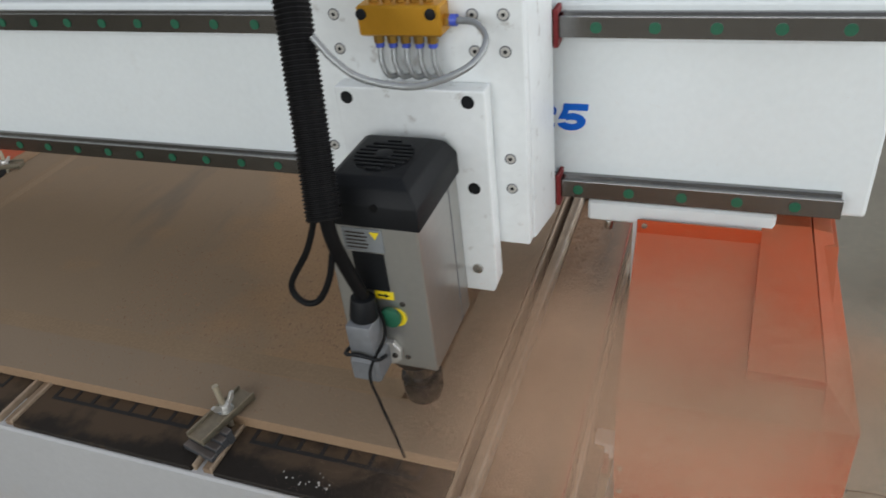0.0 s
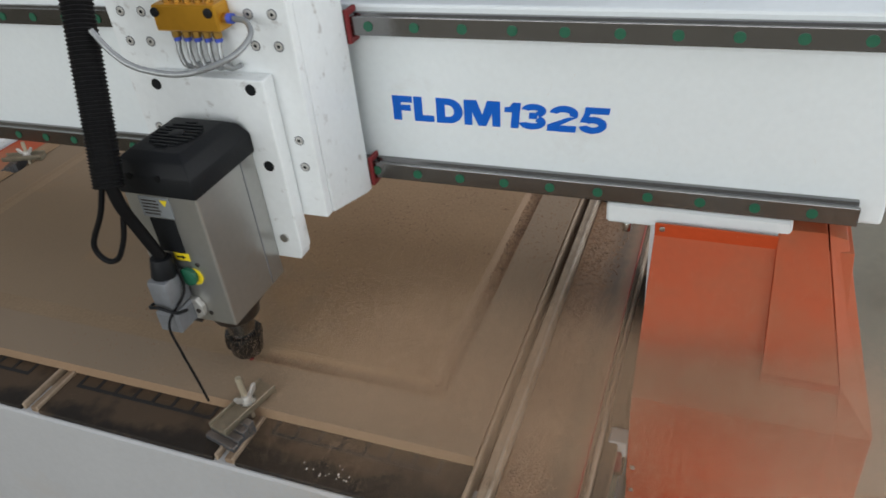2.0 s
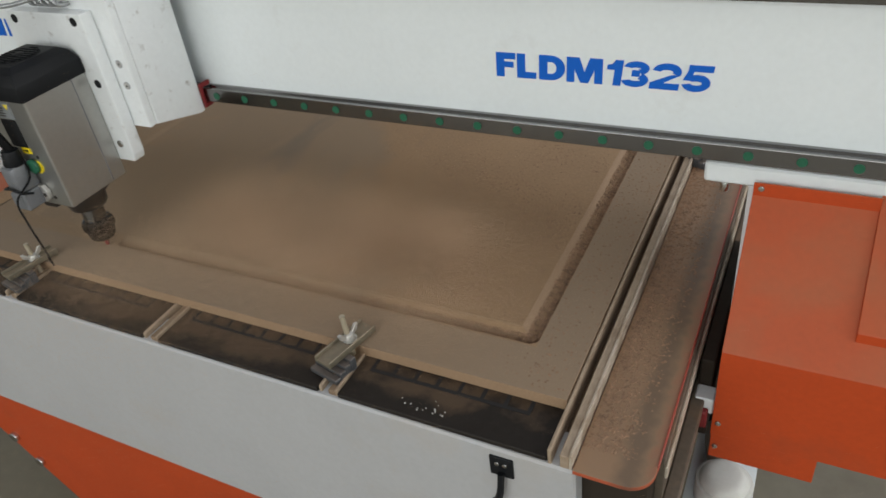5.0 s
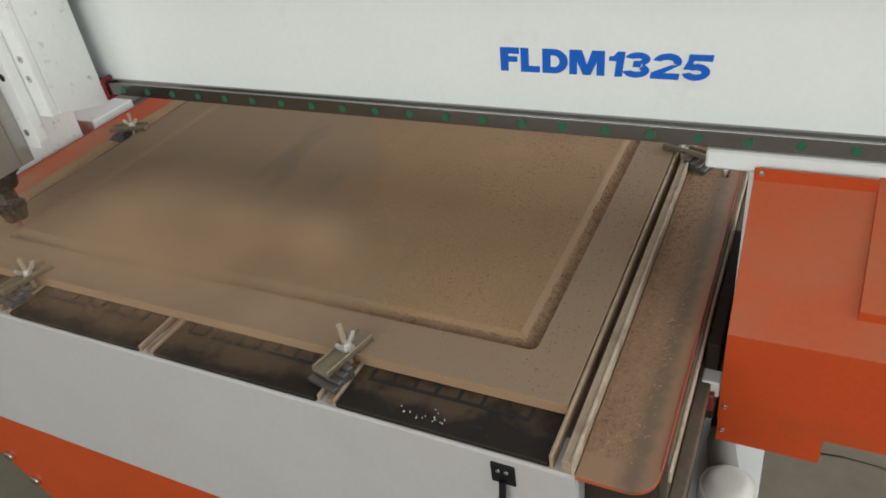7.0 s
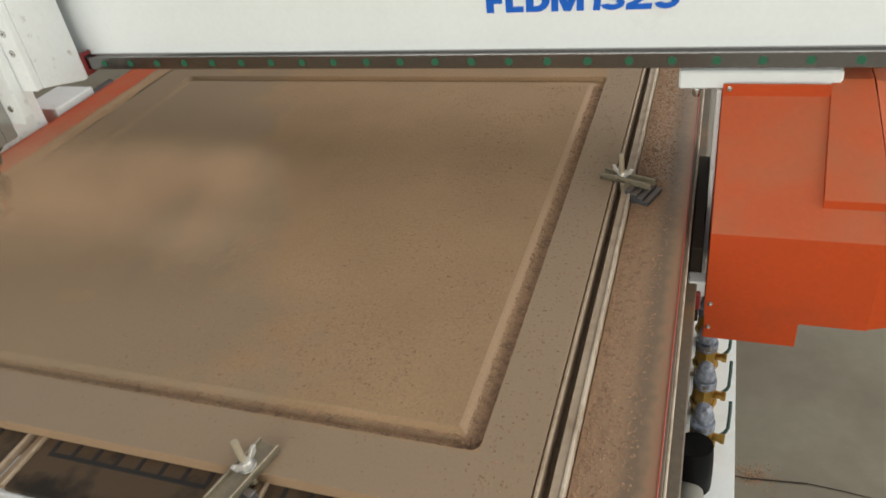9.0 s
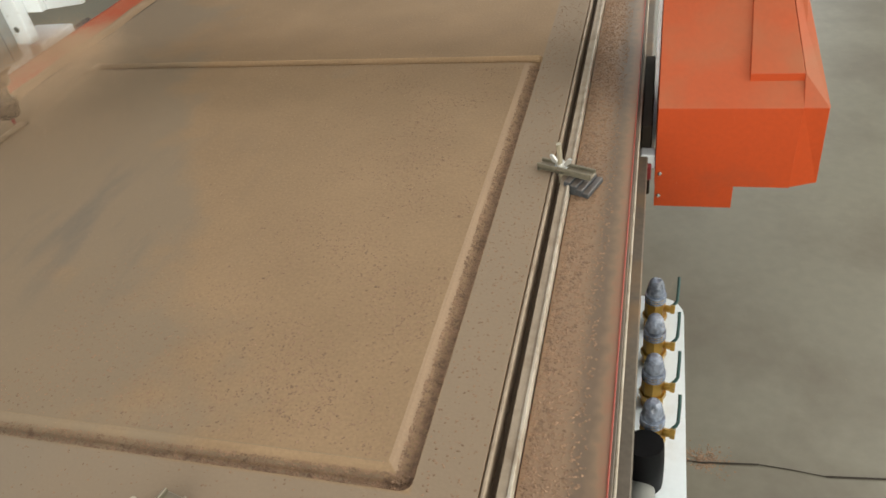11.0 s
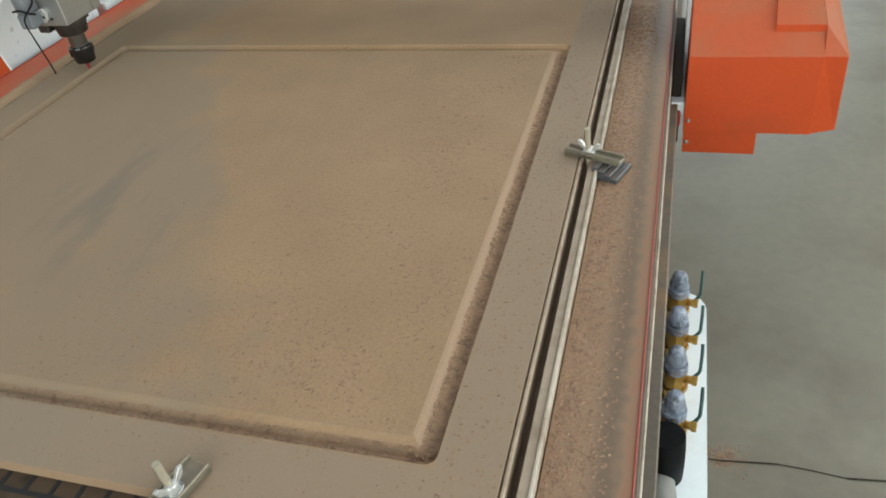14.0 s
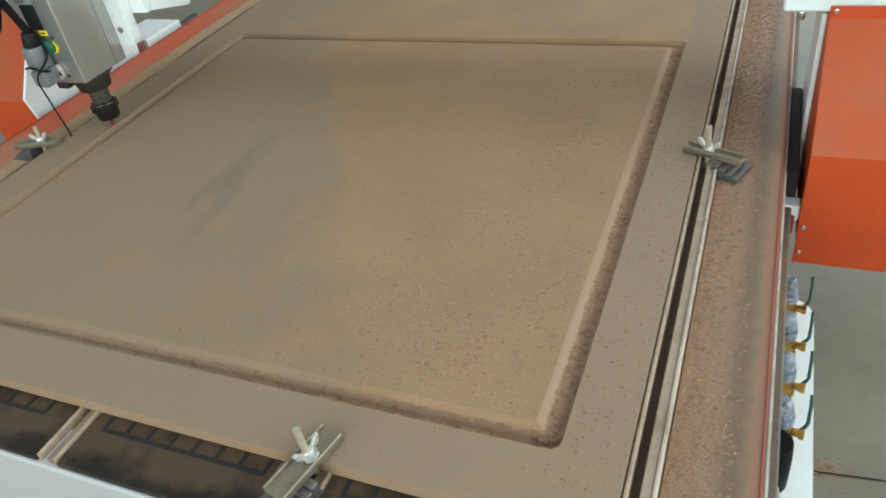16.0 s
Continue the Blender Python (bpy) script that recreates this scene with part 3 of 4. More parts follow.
    # small black plate with a hook on the front beam
    hp = P("latch_plate", a_box(-0.004, 0.026, -0.158, -0.1545, -0.068, -0.035, bevel=0.001), M_BLACK, label="small black latch plate")
    part("latch_hook", a_sweep(smooth_path([(0.011, -0.160, -0.06), (0.011, -0.166, -0.085), (0.006, -0.166, -0.105), (0.000, -0.162, -0.115)], 6), 0.0045, 8), M_BLACK, hp, smooth=True)
    for x in (0.006, 0.016):
        part("screw", bolt_mesh(bmesh.new(), (x, -0.158, -0.045), (0, -1, 0), 0.003, 0.002), M_CHROME, hp, smooth=True)
    return bed


router_bed()

# ---------------------------------------------------------------- fibreboard sheet

PX0, PX1, PY0, PY1 = -1.112, 0.0655, -0.076, 2.28
GX0, GX1, GY0, GY1 = -1.034, 0.0, 0.0, 0.978


def fibreboard():
    bm = bmesh.new()
    prof = [(0.0, 0.0), (0.003, -0.0105), (0.008, -0.0115), (0.013, -0.0105), (0.020, -0.0062), (0.0275, -0.0018), (0.0315, -0.0008)]

    def ring(o, z, r):
        out = []
        x0, x1, y0, y1 = GX0 + o, GX1 - o, GY0 + o, GY1 - o
        for cx, cy, a0 in ((x1 - r, y0 + r, -90), (x1 - r, y1 - r, 0), (x0 + r, y1 - r, 90), (x0 + r, y0 + r, 180)):
            for k in range(5):
                a = radians(a0 + 90 * k / 4)
                out.append(bm.verts.new((cx + r * math.cos(a), cy + r * math.sin(a), z)))
        return out
    rings = [ring(o, z, max(0.012 - o, 0.0015)) for o, z in prof]
    n = len(rings[0])
    for j, (A, B) in enumerate(zip(rings, rings[1:])):
        for k in range(n):
            f = bm.faces.new((A[k], A[(k + 1) % n], B[(k + 1) % n], B[k]))
            # only the slopes facing along x get the paler colour, as the lit sides
            f.material_index = 1 if j >= 4 and k in (4, 14) else 0
    bm.faces.new(rings[-1])
    # the flat margin, in four pieces round the groove
    R = rings[0]
    cor = [bm.verts.new(c) for c in ((PX1, PY0, 0), (PX1, PY1, 0), (PX0, PY1, 0), (PX0, PY0, 0))]
    for q in range(4):
        run = R[q * 5 + 2:q * 5 + 5] + R[(q * 5 + 5) % n:(q * 5 + 5) % n + 3]
        bm.faces.new([cor[q], cor[(q + 1) % 4]] + run[::-1])
    low = [bm.verts.new((v.co.x, v.co.y, ZB + 0.001)) for v in cor]
    side = [bm.faces.new((cor[(k + 1) % 4], cor[k], low[k], low[(k + 1) % 4])) for k in range(4)]
    bm.faces.new(low)
    bmesh.ops.recalc_face_normals(bm, faces=bm.faces[:])
    me = bpy.data.meshes.new("fibreboard_sheet")
    for f in side:
        f.material_index = 1
    bm.to_mesh(me)
    bm.free()
    me.materials.append(M_MDF)
    me.materials.append(M_MDF_EDGE)
    ob = new("fibreboard_sheet", me)
    return tagged(ob, "brown fibreboard sheet with a carved rectangular groove under wood dust", "board")


SHEET = fibreboard()


def uncut_strips():
    """The sheet's surface along the front and far long run, still whole at first: a flat row and a sloping row that the cutter takes down into the groove."""
    rows = []
    def piece(a, b, front, o0, o1, z0, z1, lip, mat=M_STRIP):
        P = lambda u, o, z: Vector((u, GY0 + o, z) if front else (GX0 + o, u, z)) - lip
        bm = bmesh.new()
        A = [bm.verts.new(P(u, o, z)) for u, o, z in ((a, o0, z0), (b, o0, z0), (b, o1, z1), (a, o1, z1))]
        B = [bm.verts.new(P(u, o, z - 0.0006)) for u, o, z in ((a, o0, z0), (b, o0, z0), (b, o1, z1), (a, o1, z1))]
        bm.faces.new(A), bm.faces.new(B[::-1])
        for k in range(4):
            bm.faces.new((A[k], B[k], B[(k + 1) % 4], A[(k + 1) % 4]))
        bmesh.ops.recalc_face_normals(bm, faces=bm.faces[:])
        ob = part("groove_strip", bm, mat, SHEET)
        ob.location = lip
        return ob
    for front, u0, u1 in ((True, -0.0335, GX0 + 0.001), (False, 0.0318, GY1 - 0.0335)):
        n = round(abs(u1 - u0) / 0.026)
        for k in range(n):
            a, b = u0 + (u1 - u0) * k / n, u0 + (u1 - u0) * (k + 1) / n
            mid = (a + b) / 2
            t = 0.27 - mid / 0.1640 if front else 6.78 + mid / 0.1675
            flat = piece(a, b, front, 0.0003, 0.0135, -0.0002, -0.0004, Vector((0, 0, 0)))
            rows.append((flat, t, pose(0, 0, 0), pose(0, 0, -0.0103)))
            lip = Vector((0, GY0 + 0.0314, -0.0006)) if front else Vector((GX0 + 0.0314, 0, -0.0006))
            # slope of the long run is painted lighter, as if lit; the front one isn't
            slope = piece(a, b, front, 0.0135, 0.0314, -0.0004, -0.0006, lip, M_STRIP if front else M_STRIP_LIT)
            rows.append((slope, t, pose(*lip), pose(*lip, 27 if front else 0, 0 if front else -27)))
    return rows


STRIPS = uncut_strips()


def chips():
    """Loose chips: thick in the right of the field, in the groove and on the side plate."""
    rnd = random.Random(11)
    bm = bmesh.new()

    def chip(x, y, z, s):
        a = rnd.uniform(0, 6.28)
        vs = []
        for k in range(4):
            b = a + 1.57 * k + rnd.uniform(-0.4, 0.4)
            r = s * rnd.uniform(0.5, 1.0)
            vs.append(bm.verts.new((x + r * math.cos(b), y + r * math.sin(b), z + rnd.uniform(0, 0.12) * s)))
        top = bm.verts.new((x + rnd.uniform(-.3, .3) * s, y + rnd.uniform(-.3, .3) * s, z + s * rnd.uniform(0.25, 0.55)))
        for k in range(4):
            bm.faces.new((vs[k], vs[(k + 1) % 4], top))
    for _ in range(9000):
        x = -0.035 - abs(rnd.gauss(0, 0.17))
        y = rnd.uniform(0.03, 0.93)
        if x < -0.7 or noise.noise((x * 9, y * 9, 3)) < -0.15 + 0.3 * rnd.random():
            continue
        chip(x, y, -0.0008, rnd.uniform(0.0009, 0.0030) * (0.6 + 0.4 * rnd.random()))
    for _ in range(2600):
        x = rnd.uniform(-0.55, -0.04)
        y = 0.035 + abs(rnd.gauss(0, 0.16))
        chip(x, y, -0.0008, rnd.uniform(0.0009, 0.0030) * (0.6 + 0.4 * rnd.random()))
    for _ in range(9500):      # in the groove
        o = 0.002 + 0.020 * rnd.random() ** 1.3
        z = -0.0108 if o < 0.013 else -0.0105 + (o - 0.013) * 0.62
        if rnd.random() < 0.62:
            chip(-o, rnd.uniform(0.01, 0.95), z, rnd.uniform(0.001, 0.003))
        else:
            chip(-abs(rnd.gauss(0, 0.36)), o, z, rnd.uniform(0.001, 0.003))
    for _ in range(1300):      # margin
        chip(rnd.uniform(0.004, 0.062), rnd.uniform(-0.07, 1.4), 0, rnd.uniform(0.0010, 0.0027))
    for _ in range(260):
        chip(rnd.uniform(-0.6, 0.05), rnd.uniform(-0.07, -0.004), 0, rnd.uniform(0.0009, 0.0022))
    for _ in range(9000):      # side plate
        x = 0.100 + abs(rnd.gauss(0, 0.032))
        if x > 0.160:
            continue
        chip(x, rnd.uniform(-0.12, 1.3), ZB, rnd.uniform(0.0010, 0.0034))
    for _ in range(420):       # swept together on the floor beside the joint
        chip(0.355 + rnd.gauss(0, 0.022), 0.655 + rnd.gauss(0, 0.016), FLOOR, rnd.uniform(0.0012, 0.0036))
    ob = part("wood_chips", bm, M_CHIP)
    tagged(ob, "brown wood chips and shavings scattered on the board", "wood chips", kind="stuff")


chips()


def flecks():
    """A few pale flecks on the black board near the front clamp."""
    rnd = random.Random(8)
    bm = bmesh.new()
    for _ in range(15):
        x, y, r = -0.098 + rnd.gauss(0, 0.020), -0.133 + rnd.gauss(0, 0.006), rnd.uniform(0.0005, 0.0013)
        rod(bm, (x, y, ZB), (x, y, ZB + 0.0012), r, 7, r * 0.6)
    tagged(part("pale_flecks", bm, M_PVC), "pale flecks on the black vacuum board", "flecks", kind="stuff")


flecks()


def dust_ridge():
    """Wood dust heaped along the far long edge of the bed, over the slot."""
    bm = bmesh.new()
    prev = None
    for j in range(121):
        y = -0.02 + 2.32 * j / 120
        wob = noise.noise((y * 7, 0.3, 2.0))
        h = 0.0085 + 0.0045 * noise.noise((y * 13, 4.0, 1.0))
        c, w = -1.1760 + 0.006 * wob, 0.024 + 0.005 * noise.noise((y * 9, 8.0, 5.0))
        row = [bm.verts.new((c + w * u, y, ZB - 0.001 + h * (1 - u * u) * (1 + 0.15 * noise.noise((y * 60, u * 4, 7.0))))) for u in (-1.0, -0.75, -0.5, -0.25, 0.0, 0.25, 0.5, 0.75, 1.0)]
        if prev:
            for p, q, r, t in zip(prev, prev[1:], row[1:], row):
                bm.faces.new((p, q, r, t))
        prev = row
    ob = part("dust_ridge", bm, M_RIDGE, smooth=True)
    tagged(ob, "tan wood dust heaped along the edge of the bed", "wood dust", kind="stuff")


dust_ridge()

# ---------------------------------------------------------------- gantry (moves along the bed)

YB = 0.223


def gantry():
    g = thing("gantry", "white router gantry with steel guide rails and orange leg covers", "gantry")
    P = lambda name, bm, mat, parent=g, label="", smooth=False: part(name, bm, mat, parent, label, smooth)
    xl, xr = -1.560, 0.462
    P("beam", a_box(xl, xr, YB, YB + 0.17, 0.178, 0.418, bevel=0.004, seg=2), M_WHITE, label="long white box beam")
    plug_bm = a_rod((0, 0.0015, 0), (0, -0.0012, 0), 0.0062, 14)
    plug = None
    for z, ph, end in ((0.1985, 0.207, 0.434), (0.3975, 0.166, 0.434)):
        pts = [(YB - 0.022, z - 0.0115), (YB - 0.022, z + 0.0115), (YB - 0.0175, z + 0.0115), (YB - 0.0145, z + 0.0075), (YB - 0.009, z + 0.0075), (YB - 0.006, z + 0.0115), (YB, z + 0.0115),
               (YB, z - 0.0115), (YB - 0.006, z - 0.0115), (YB - 0.009, z - 0.0075), (YB - 0.0145, z - 0.0075), (YB - 0.0175, z - 0.0115)]
        rail = P("linear_rail", a_prism(pts, "x", xl + 0.03, end + (0.008 if z > 0.3 else 0), bevel=0.0007), M_STEEL, label="polished steel guide rail with green hole plugs")
        x = ph
        while x + 0.06 < end:
            x += 0.06
        while x > xl + 0.05:
            if plug is None:
                plug = part("hole_plug", plug_bm, M_GREEN, rail, "green plastic hole plug")
                plug.location = (x, YB - 0.022, z)
            else:
                repeat(plug, pose(x, YB - 0.022, z), rail)
            x -= 0.06
    spans = [("F", 0.0, 0.102, 0.03), ("L", 0.106, 0.206, 0.03), ("D", 0.216, 0.346, 0.03), ("M", 0.350, 0.522, 0.03), ("1", 0.530, 0.616, 0.13), ("3", 0.600, 0.736, 0.13), ("2", 0.728, 0.872, 0.15), ("5", 0.862, 1.0, 0.15)]
    block_lettering("model_lettering", spans, 0.0340, 0.2825, pose(-0.1270, YB - 0.0002, 0.2665, 90, 0, 0), M_BLUE, g)
    # blue maker's mark, as plain shapes
    for k in range(13):
        x = -1.433 + 0.036 * k
        part("blue_mark", a_prism([(x, 0.2665), (x + 0.027, 0.2665), (x + 0.031, 0.300), (x + 0.004, 0.300)], "y", YB - 0.0012, YB + 0.0005), M_BLUE, g, "blue printed mark")
    # black cable chain lying on the beam
    tray = P("chain_tray", a_prism([(YB + 0.075, 0.4182), (YB + 0.165, 0.4182), (YB + 0.165, 0.431), (YB + 0.162, 0.431), (YB + 0.162, 0.422), (YB + 0.078, 0.422), (YB + 0.078, 0.431), (YB + 0.075, 0.431)], "x", xl, 0.30), M_WHITE, label="white tray for the cable chain")
    link_bm = a_box(-0.021, 0.021, YB + 0.085, YB + 0.155, 0.4225, 0.506, bevel=0.006)
    link = part("cable_chain_link", link_bm, M_BLACK, tray, "black plastic cable chain link")
    link.location.x = 0.105
    for k in range(1, 36):
        repeat(link, pose(0.105 - 0.046 * k, 0, 0))
    # legs on both sides
    for s, cx in ((1, 0.0), (-1, -1.098)):
        X = lambda x: x if s > 0 else -1.098 - x
        def bx(a, b, *r, **k):
            a, b = X(a), X(b)
            return a_box(min(a, b), max(a, b), *r, **k)
        def pr(pts, a, b, **k):
            a, b = X(a), X(b)
            return a_prism(pts, "x", min(a, b), max(a, b), **k)
        P("beam_bracket", bx(0.157, 0.372, YB - 0.012, YB + 0.16, 0.150, 0.1778, bevel=0.003), M_WHITE, label="white bracket under the beam end")
        sc = P("bracket_screw", a_rod((X(0.183), YB - 0.006, 0.138), (X(0.183), YB - 0.006, 0.1505), 0.006, 12, bevel=0.001), M_CHROME, smooth=True)
        P("leg_plate", pr([(0.225, 0.1430), (0.385, 0.1430), (0.385, -0.20), (0.225, -0.20)] if s > 0 else [(0.150, 0.1430), (0.385, 0.1430), (0.385, -0.20), (0.190, -0.20), (0.175, -0.052), (0.046, -0.036), (0.034, 0.022), (0.098, 0.112)], 0.2110, 0.2180, bevel=0.0015), M_WHITE_PLATE, label="white steel leg plate")
        # cover: sloped top, upright front, chamfered outer side, flap below
        y0, y1 = 0.066, 0.214
        slope = [(y0, -0.003), (y0, -0.155), (y1 + 0.17, -0.155), (y1 + 0.17, 0.1492), (y1 - 0.010, 0.1492)]
        cov = P("leg_cover", pr(slope, 0.2185, 0.440 if s > 0 else 0.395, bevel=0.0006), M_ORANGE, label="orange folded sheet cover of the gantry leg")
        part("cover_flange", bx(0.2185, 0.3585, y1 - 0.0135, y1 - 0.0115, 0.122, 0.1635, bevel=0.0008), M_ORANGE, cov)
        # raised box and the outer side that leans in towards the top
        def solid(name, lo_pts, hi_pts, label=""):
            bm = bmesh.new()
            A = [bm.verts.new((X(x), y, z)) for x, y, z in lo_pts]
            B = [bm.verts.new((X(x), y, z)) for x, y, z in hi_pts]
            fs = [bm.faces.new(A), bm.faces.new(B[::-1])]
            n = len(A)
            fs += [bm.faces.new((A[k], B[k], B[(k + 1) % n], A[(k + 1) % n])) for k in range(n)]
            bmesh.ops.recalc_face_normals(bm, faces=fs)
            bmesh.ops.bevel(bm, geom=bm.edges[:], offset=0.0009, segments=2, affect="EDGES", profile=0.5)
            part(name, bm, M_ORANGE, cov, label)
        prof = [(0.096, 0.024), (0.096, 0.043), (0.215, 0.1655), (0.385, 0.1655), (0.385, 0.135), (0.208, 0.135)]
        rx = [0.441, 0.4385, 0.410, 0.410, 0.417, 0.417]
        if s > 0:
            solid("raised_cover", [(0.358, y, z) for y, z in prof], [(x, y, z) for x, (y, z) in zip(rx, prof)], "raised orange box on the cover")
        lo = [(0.4395, 0.0680, -0.003), (0.4395, 0.0680, -0.155), (0.4395, 0.388, -0.155), (0.4120, 0.388, 0.1645), (0.4120, 0.2145, 0.1645), (0.4395, 0.0965, 0.0425)]
        hi = [(0.4780, 0.0685, -0.004), (0.4835, 0.0780, -0.150), (0.4835, 0.388, -0.150), (0.4330, 0.388, 0.1585), (0.4330, 0.2170, 0.1585), (0.4780, 0.0700, -0.0025)]
        if s > 0:
            solid("outer_side", lo, hi, "leaning outer side of the cover")
        part("cover_flap", bx(0.2195, 0.351, y0 + 0.002, y0 + 0.004, -0.202, -0.150, bevel=0.0008), M_ORANGE, cov)
        for x, y, z, ax in ((0.2275, y1 - 0.0135, 0.1565, (0, -1, 0)), (0.2265, y0, -0.130, (0, -1, 0)), (0.2265, y0 + 0.002, -0.178, (0, -1, 0))):
            part("cover_screw", bolt_mesh(bmesh.new(), (X(x), y, z), ax, 0.0038, 0.0025), M_CHROME, cov, smooth=True)
        P("roller_block", bx(0.1925, 0.2175, 0.072, 0.099, -0.125, -0.098, bevel=0.002), M_WHITE_PLATE, label="white guide block riding the bed rail")
        if s < 0:
            pump = P("oil_pump", a_box(-1.700, -1.498, 0.205, 0.350, 0.098, 0.1775, bevel=0.012, seg=3), M_PUMP, label="rounded blue pump housing under the beam's end", smooth=True)
            part("pump_base", a_box(-1.710, -1.498, 0.200, 0.355, 0.045, 0.0975, bevel=0.003), M_WHITE, pump, "white base of the pump")
            part("pump_foot", a_box(-1.700, -1.506, 0.210, 0.345, 0.020, 0.0445, bevel=0.002), M_BLACK, pump)
            rb = P("rear_bracket", bx(0.214, 0.330, 0.425, 0.560, -0.150, -0.010, bevel=0.002), M_WHITE_PLATE, label="white bracket behind the gantry leg")
            part("bracket_arm", bx(0.214, 0.300, 0.387, 0.4245, -0.165, -0.120, bevel=0.002), M_CAST, rb, "grey arm carrying the bracket")
            part("drive_shaft", a_rod((X(0.25), 0.560, -0.050), (X(0.25), 0.66, -0.050), 0.018, 16), M_DARKSTEEL, rb, "dark drive shaft", smooth=True)
            part("lock_knob", a_rod((X(0.215), 0.52, -0.040), (X(0.200), 0.52, -0.040), 0.010, 14), M_BLACK, rb, smooth=True)
        # dark box added so that the gap between bed and cover reads as shaded
        P("leg_gap_shade", bx(0.1925, 0.2105, 0.100, 0.385, -0.20, -0.055, bevel=0.002), M_DARK, label="dark box standing in for the shaded leg gap")
        P("rail_wiper", bx(0.1935, 0.2120, 0.060, 0.0715, -0.142, -0.112, bevel=0.002), M_RED, label="red rail wiper")
    return g


GANTRY = gantry()

# ---------------------------------------------------------------- spindle carriage (moves along the gantry)


def carriage():
    c = thing("spindle_carriage", "white spindle carriage with a grey router spindle and black hose", "router spindle")
    P = lambda name, bm, mat, parent=c, label="", smooth=False: part(name, bm, mat, parent, label, smooth)
    # deep white carriage block, open at the back
    bm = bmesh.new()
    prism(bm, [(-0.123, 0.4745), (0.121, 0.4745), (0.118, 0.197), (0.078, 0.197), (-0.123, 0.197)], "y", 0.078, 0.092, bevel=0.0015)
    P("carriage_plate", bm, M_WHITE_PLATE, label="white carriage front plate with socket screws")
    for s in (-1, 1):
        a = 0.104 if s > 0 else -0.123
        P("side_plate", a_prism([(0.0925, 0.4745), (0.196, 0.4745), (0.196, 0.172), (0.185, 0.172), (0.0925, 0.197)], "x", a, a + 0.0165 if s > 0 else a + 0.019, bevel=0.0015), M_WHITE_PLATE, label="white carriage side plate")
    P("back_plate", a_box(-0.10, 0.10, 0.183, 0.196, 0.18, 0.47), M_WHITE_PLATE)
    cp = bpy.data.objects["carriage_plate"]
    def screw_mesh():
        bm = bmesh.new()
        # countersunk recess ring, head and hex hole
        rod(bm, (0, 0.001, 0), (0, -0.0006, 0), 0.0060, 20)
        return bm
    ring = part("screw_recess", screw_mesh(), M_CAST, cp)
    head = part("socket_screw", a_rod((0, 0.001, 0), (0, -0.0010, 0), 0.0047, 18, bevel=0.0002), M_ZINC, cp)
    hexh = part("screw_socket", a_rod((0, 0.001, 0), (0, -0.0013, 0), 0.0021, 6), M_BLACK, cp)
    spots = [(x, z) for x in (-0.102, -0.072, 0.072, 0.102) for z in (0.4505, 0.4155)] + [(0.101, 0.302), (0.101, 0.267), (-0.101, 0.305), (-0.101, 0.267)]
    for k, (x, z) in enumerate(spots):
        for o in (ring, head, hexh):
            if k:
                repeat(o, pose(x, 0.078, z))
            else:
                o.location = (x, 0.078, z)
    # red end seals of the guide blocks
    for z in (0.1985, 0.3975):
        for s in (-1, 1):
            P("guide_block", a_box(min(s * 0.06, s * 0.121), max(s * 0.06, s * 0.121), 0.1965, 0.2005, z - 0.022, z + 0.022, bevel=0.002), M_STEEL)
            P("rail_wiper", a_prism([(0.1945, z - 0.021), (0.2185, z - 0.021), (0.2185, z - 0.0135), (0.2000, z - 0.0135), (0.2000, z + 0.0135), (0.2185, z + 0.0135), (0.2185, z + 0.021), (0.1945, z + 0.021)], "x", min(s * 0.1215, s * 0.1265), max(s * 0.1215, s * 0.1265), bevel=0.001), M_RED, label="red guide block end seal")
    # spindle mounting plate with its lower tongue
    mp = P("mount_plate", a_prism([(-0.075, 0.3845), (0.0855, 0.3845), (0.0845, 0.156), (0.080, 0.143), (-0.075, 0.143)], "y", 0.055, 0.0775, bevel=0.0018), M_WHITE_PLATE, label="scuffed white spindle mounting plate")
    hole = part("bolt_hole", a_rod((0, 0.004, 0), (0, -0.0006, 0), 0.0068, 18), M_BLACK, mp, "dark bolt hole")
    for k, (x, z) in enumerate(((-0.062, 0.373), (0.068, 0.373), (0.067, 0.277), (-0.062, 0.277))):
        if k:
            repeat(hole, pose(x, 0.055, z))
        else:
            hole.location = (x, 0.055, z)
    part("tongue_screw", bolt_mesh(bmesh.new(), (0.063, 0.055, 0.174), (0, -1, 0), 0.0062, 0.002), M_CHROME, mp, smooth=True)
    # spindle casing
    sb = P("spindle_casing", a_box(-0.049, 0.049, -0.058, 0.0548, 0.118, 0.298, bevel=0.0025, seg=2), M_GREYBODY, label="grey metal spindle casing")
    part("casing_seam", a_box(0.0485, 0.0495, 0.026, 0.0275, 0.121, 0.297), M_CAST, sb)
    part("rating_label", a_box(-0.030, 0.012, -0.0588, -0.0578, 0.266, 0.292), M_PAPER, sb, "silver rating label")
    for k in range(5):
        part("label_print", a_box(-0.027, -0.006 + 0.002 * (k % 2), -0.0592, -0.0586, 0.2695 + 0.0042 * k, 0.2711 + 0.0042 * k), M_DARK, sb)
    part("warning_mark", a_prism([(-0.001, 0.289), (0.009, 0.289), (0.004, 0.281)], "y", -0.0593, -0.0586), M_YELLOW, sb, "small yellow warning triangle")
    part("terminal_recess", a_box(-0.024, 0.010, -0.0592, -0.0570, 0.219, 0.264, bevel=0.0006), M_BLACK, sb, "black terminal recess")
    st = part("arrow_sticker", a_box(-0.007, 0.013, -0.0590, -0.0578, 0.2090, 0.2185), M_YELLOW, sb, "yellow sticker with a black arrow")
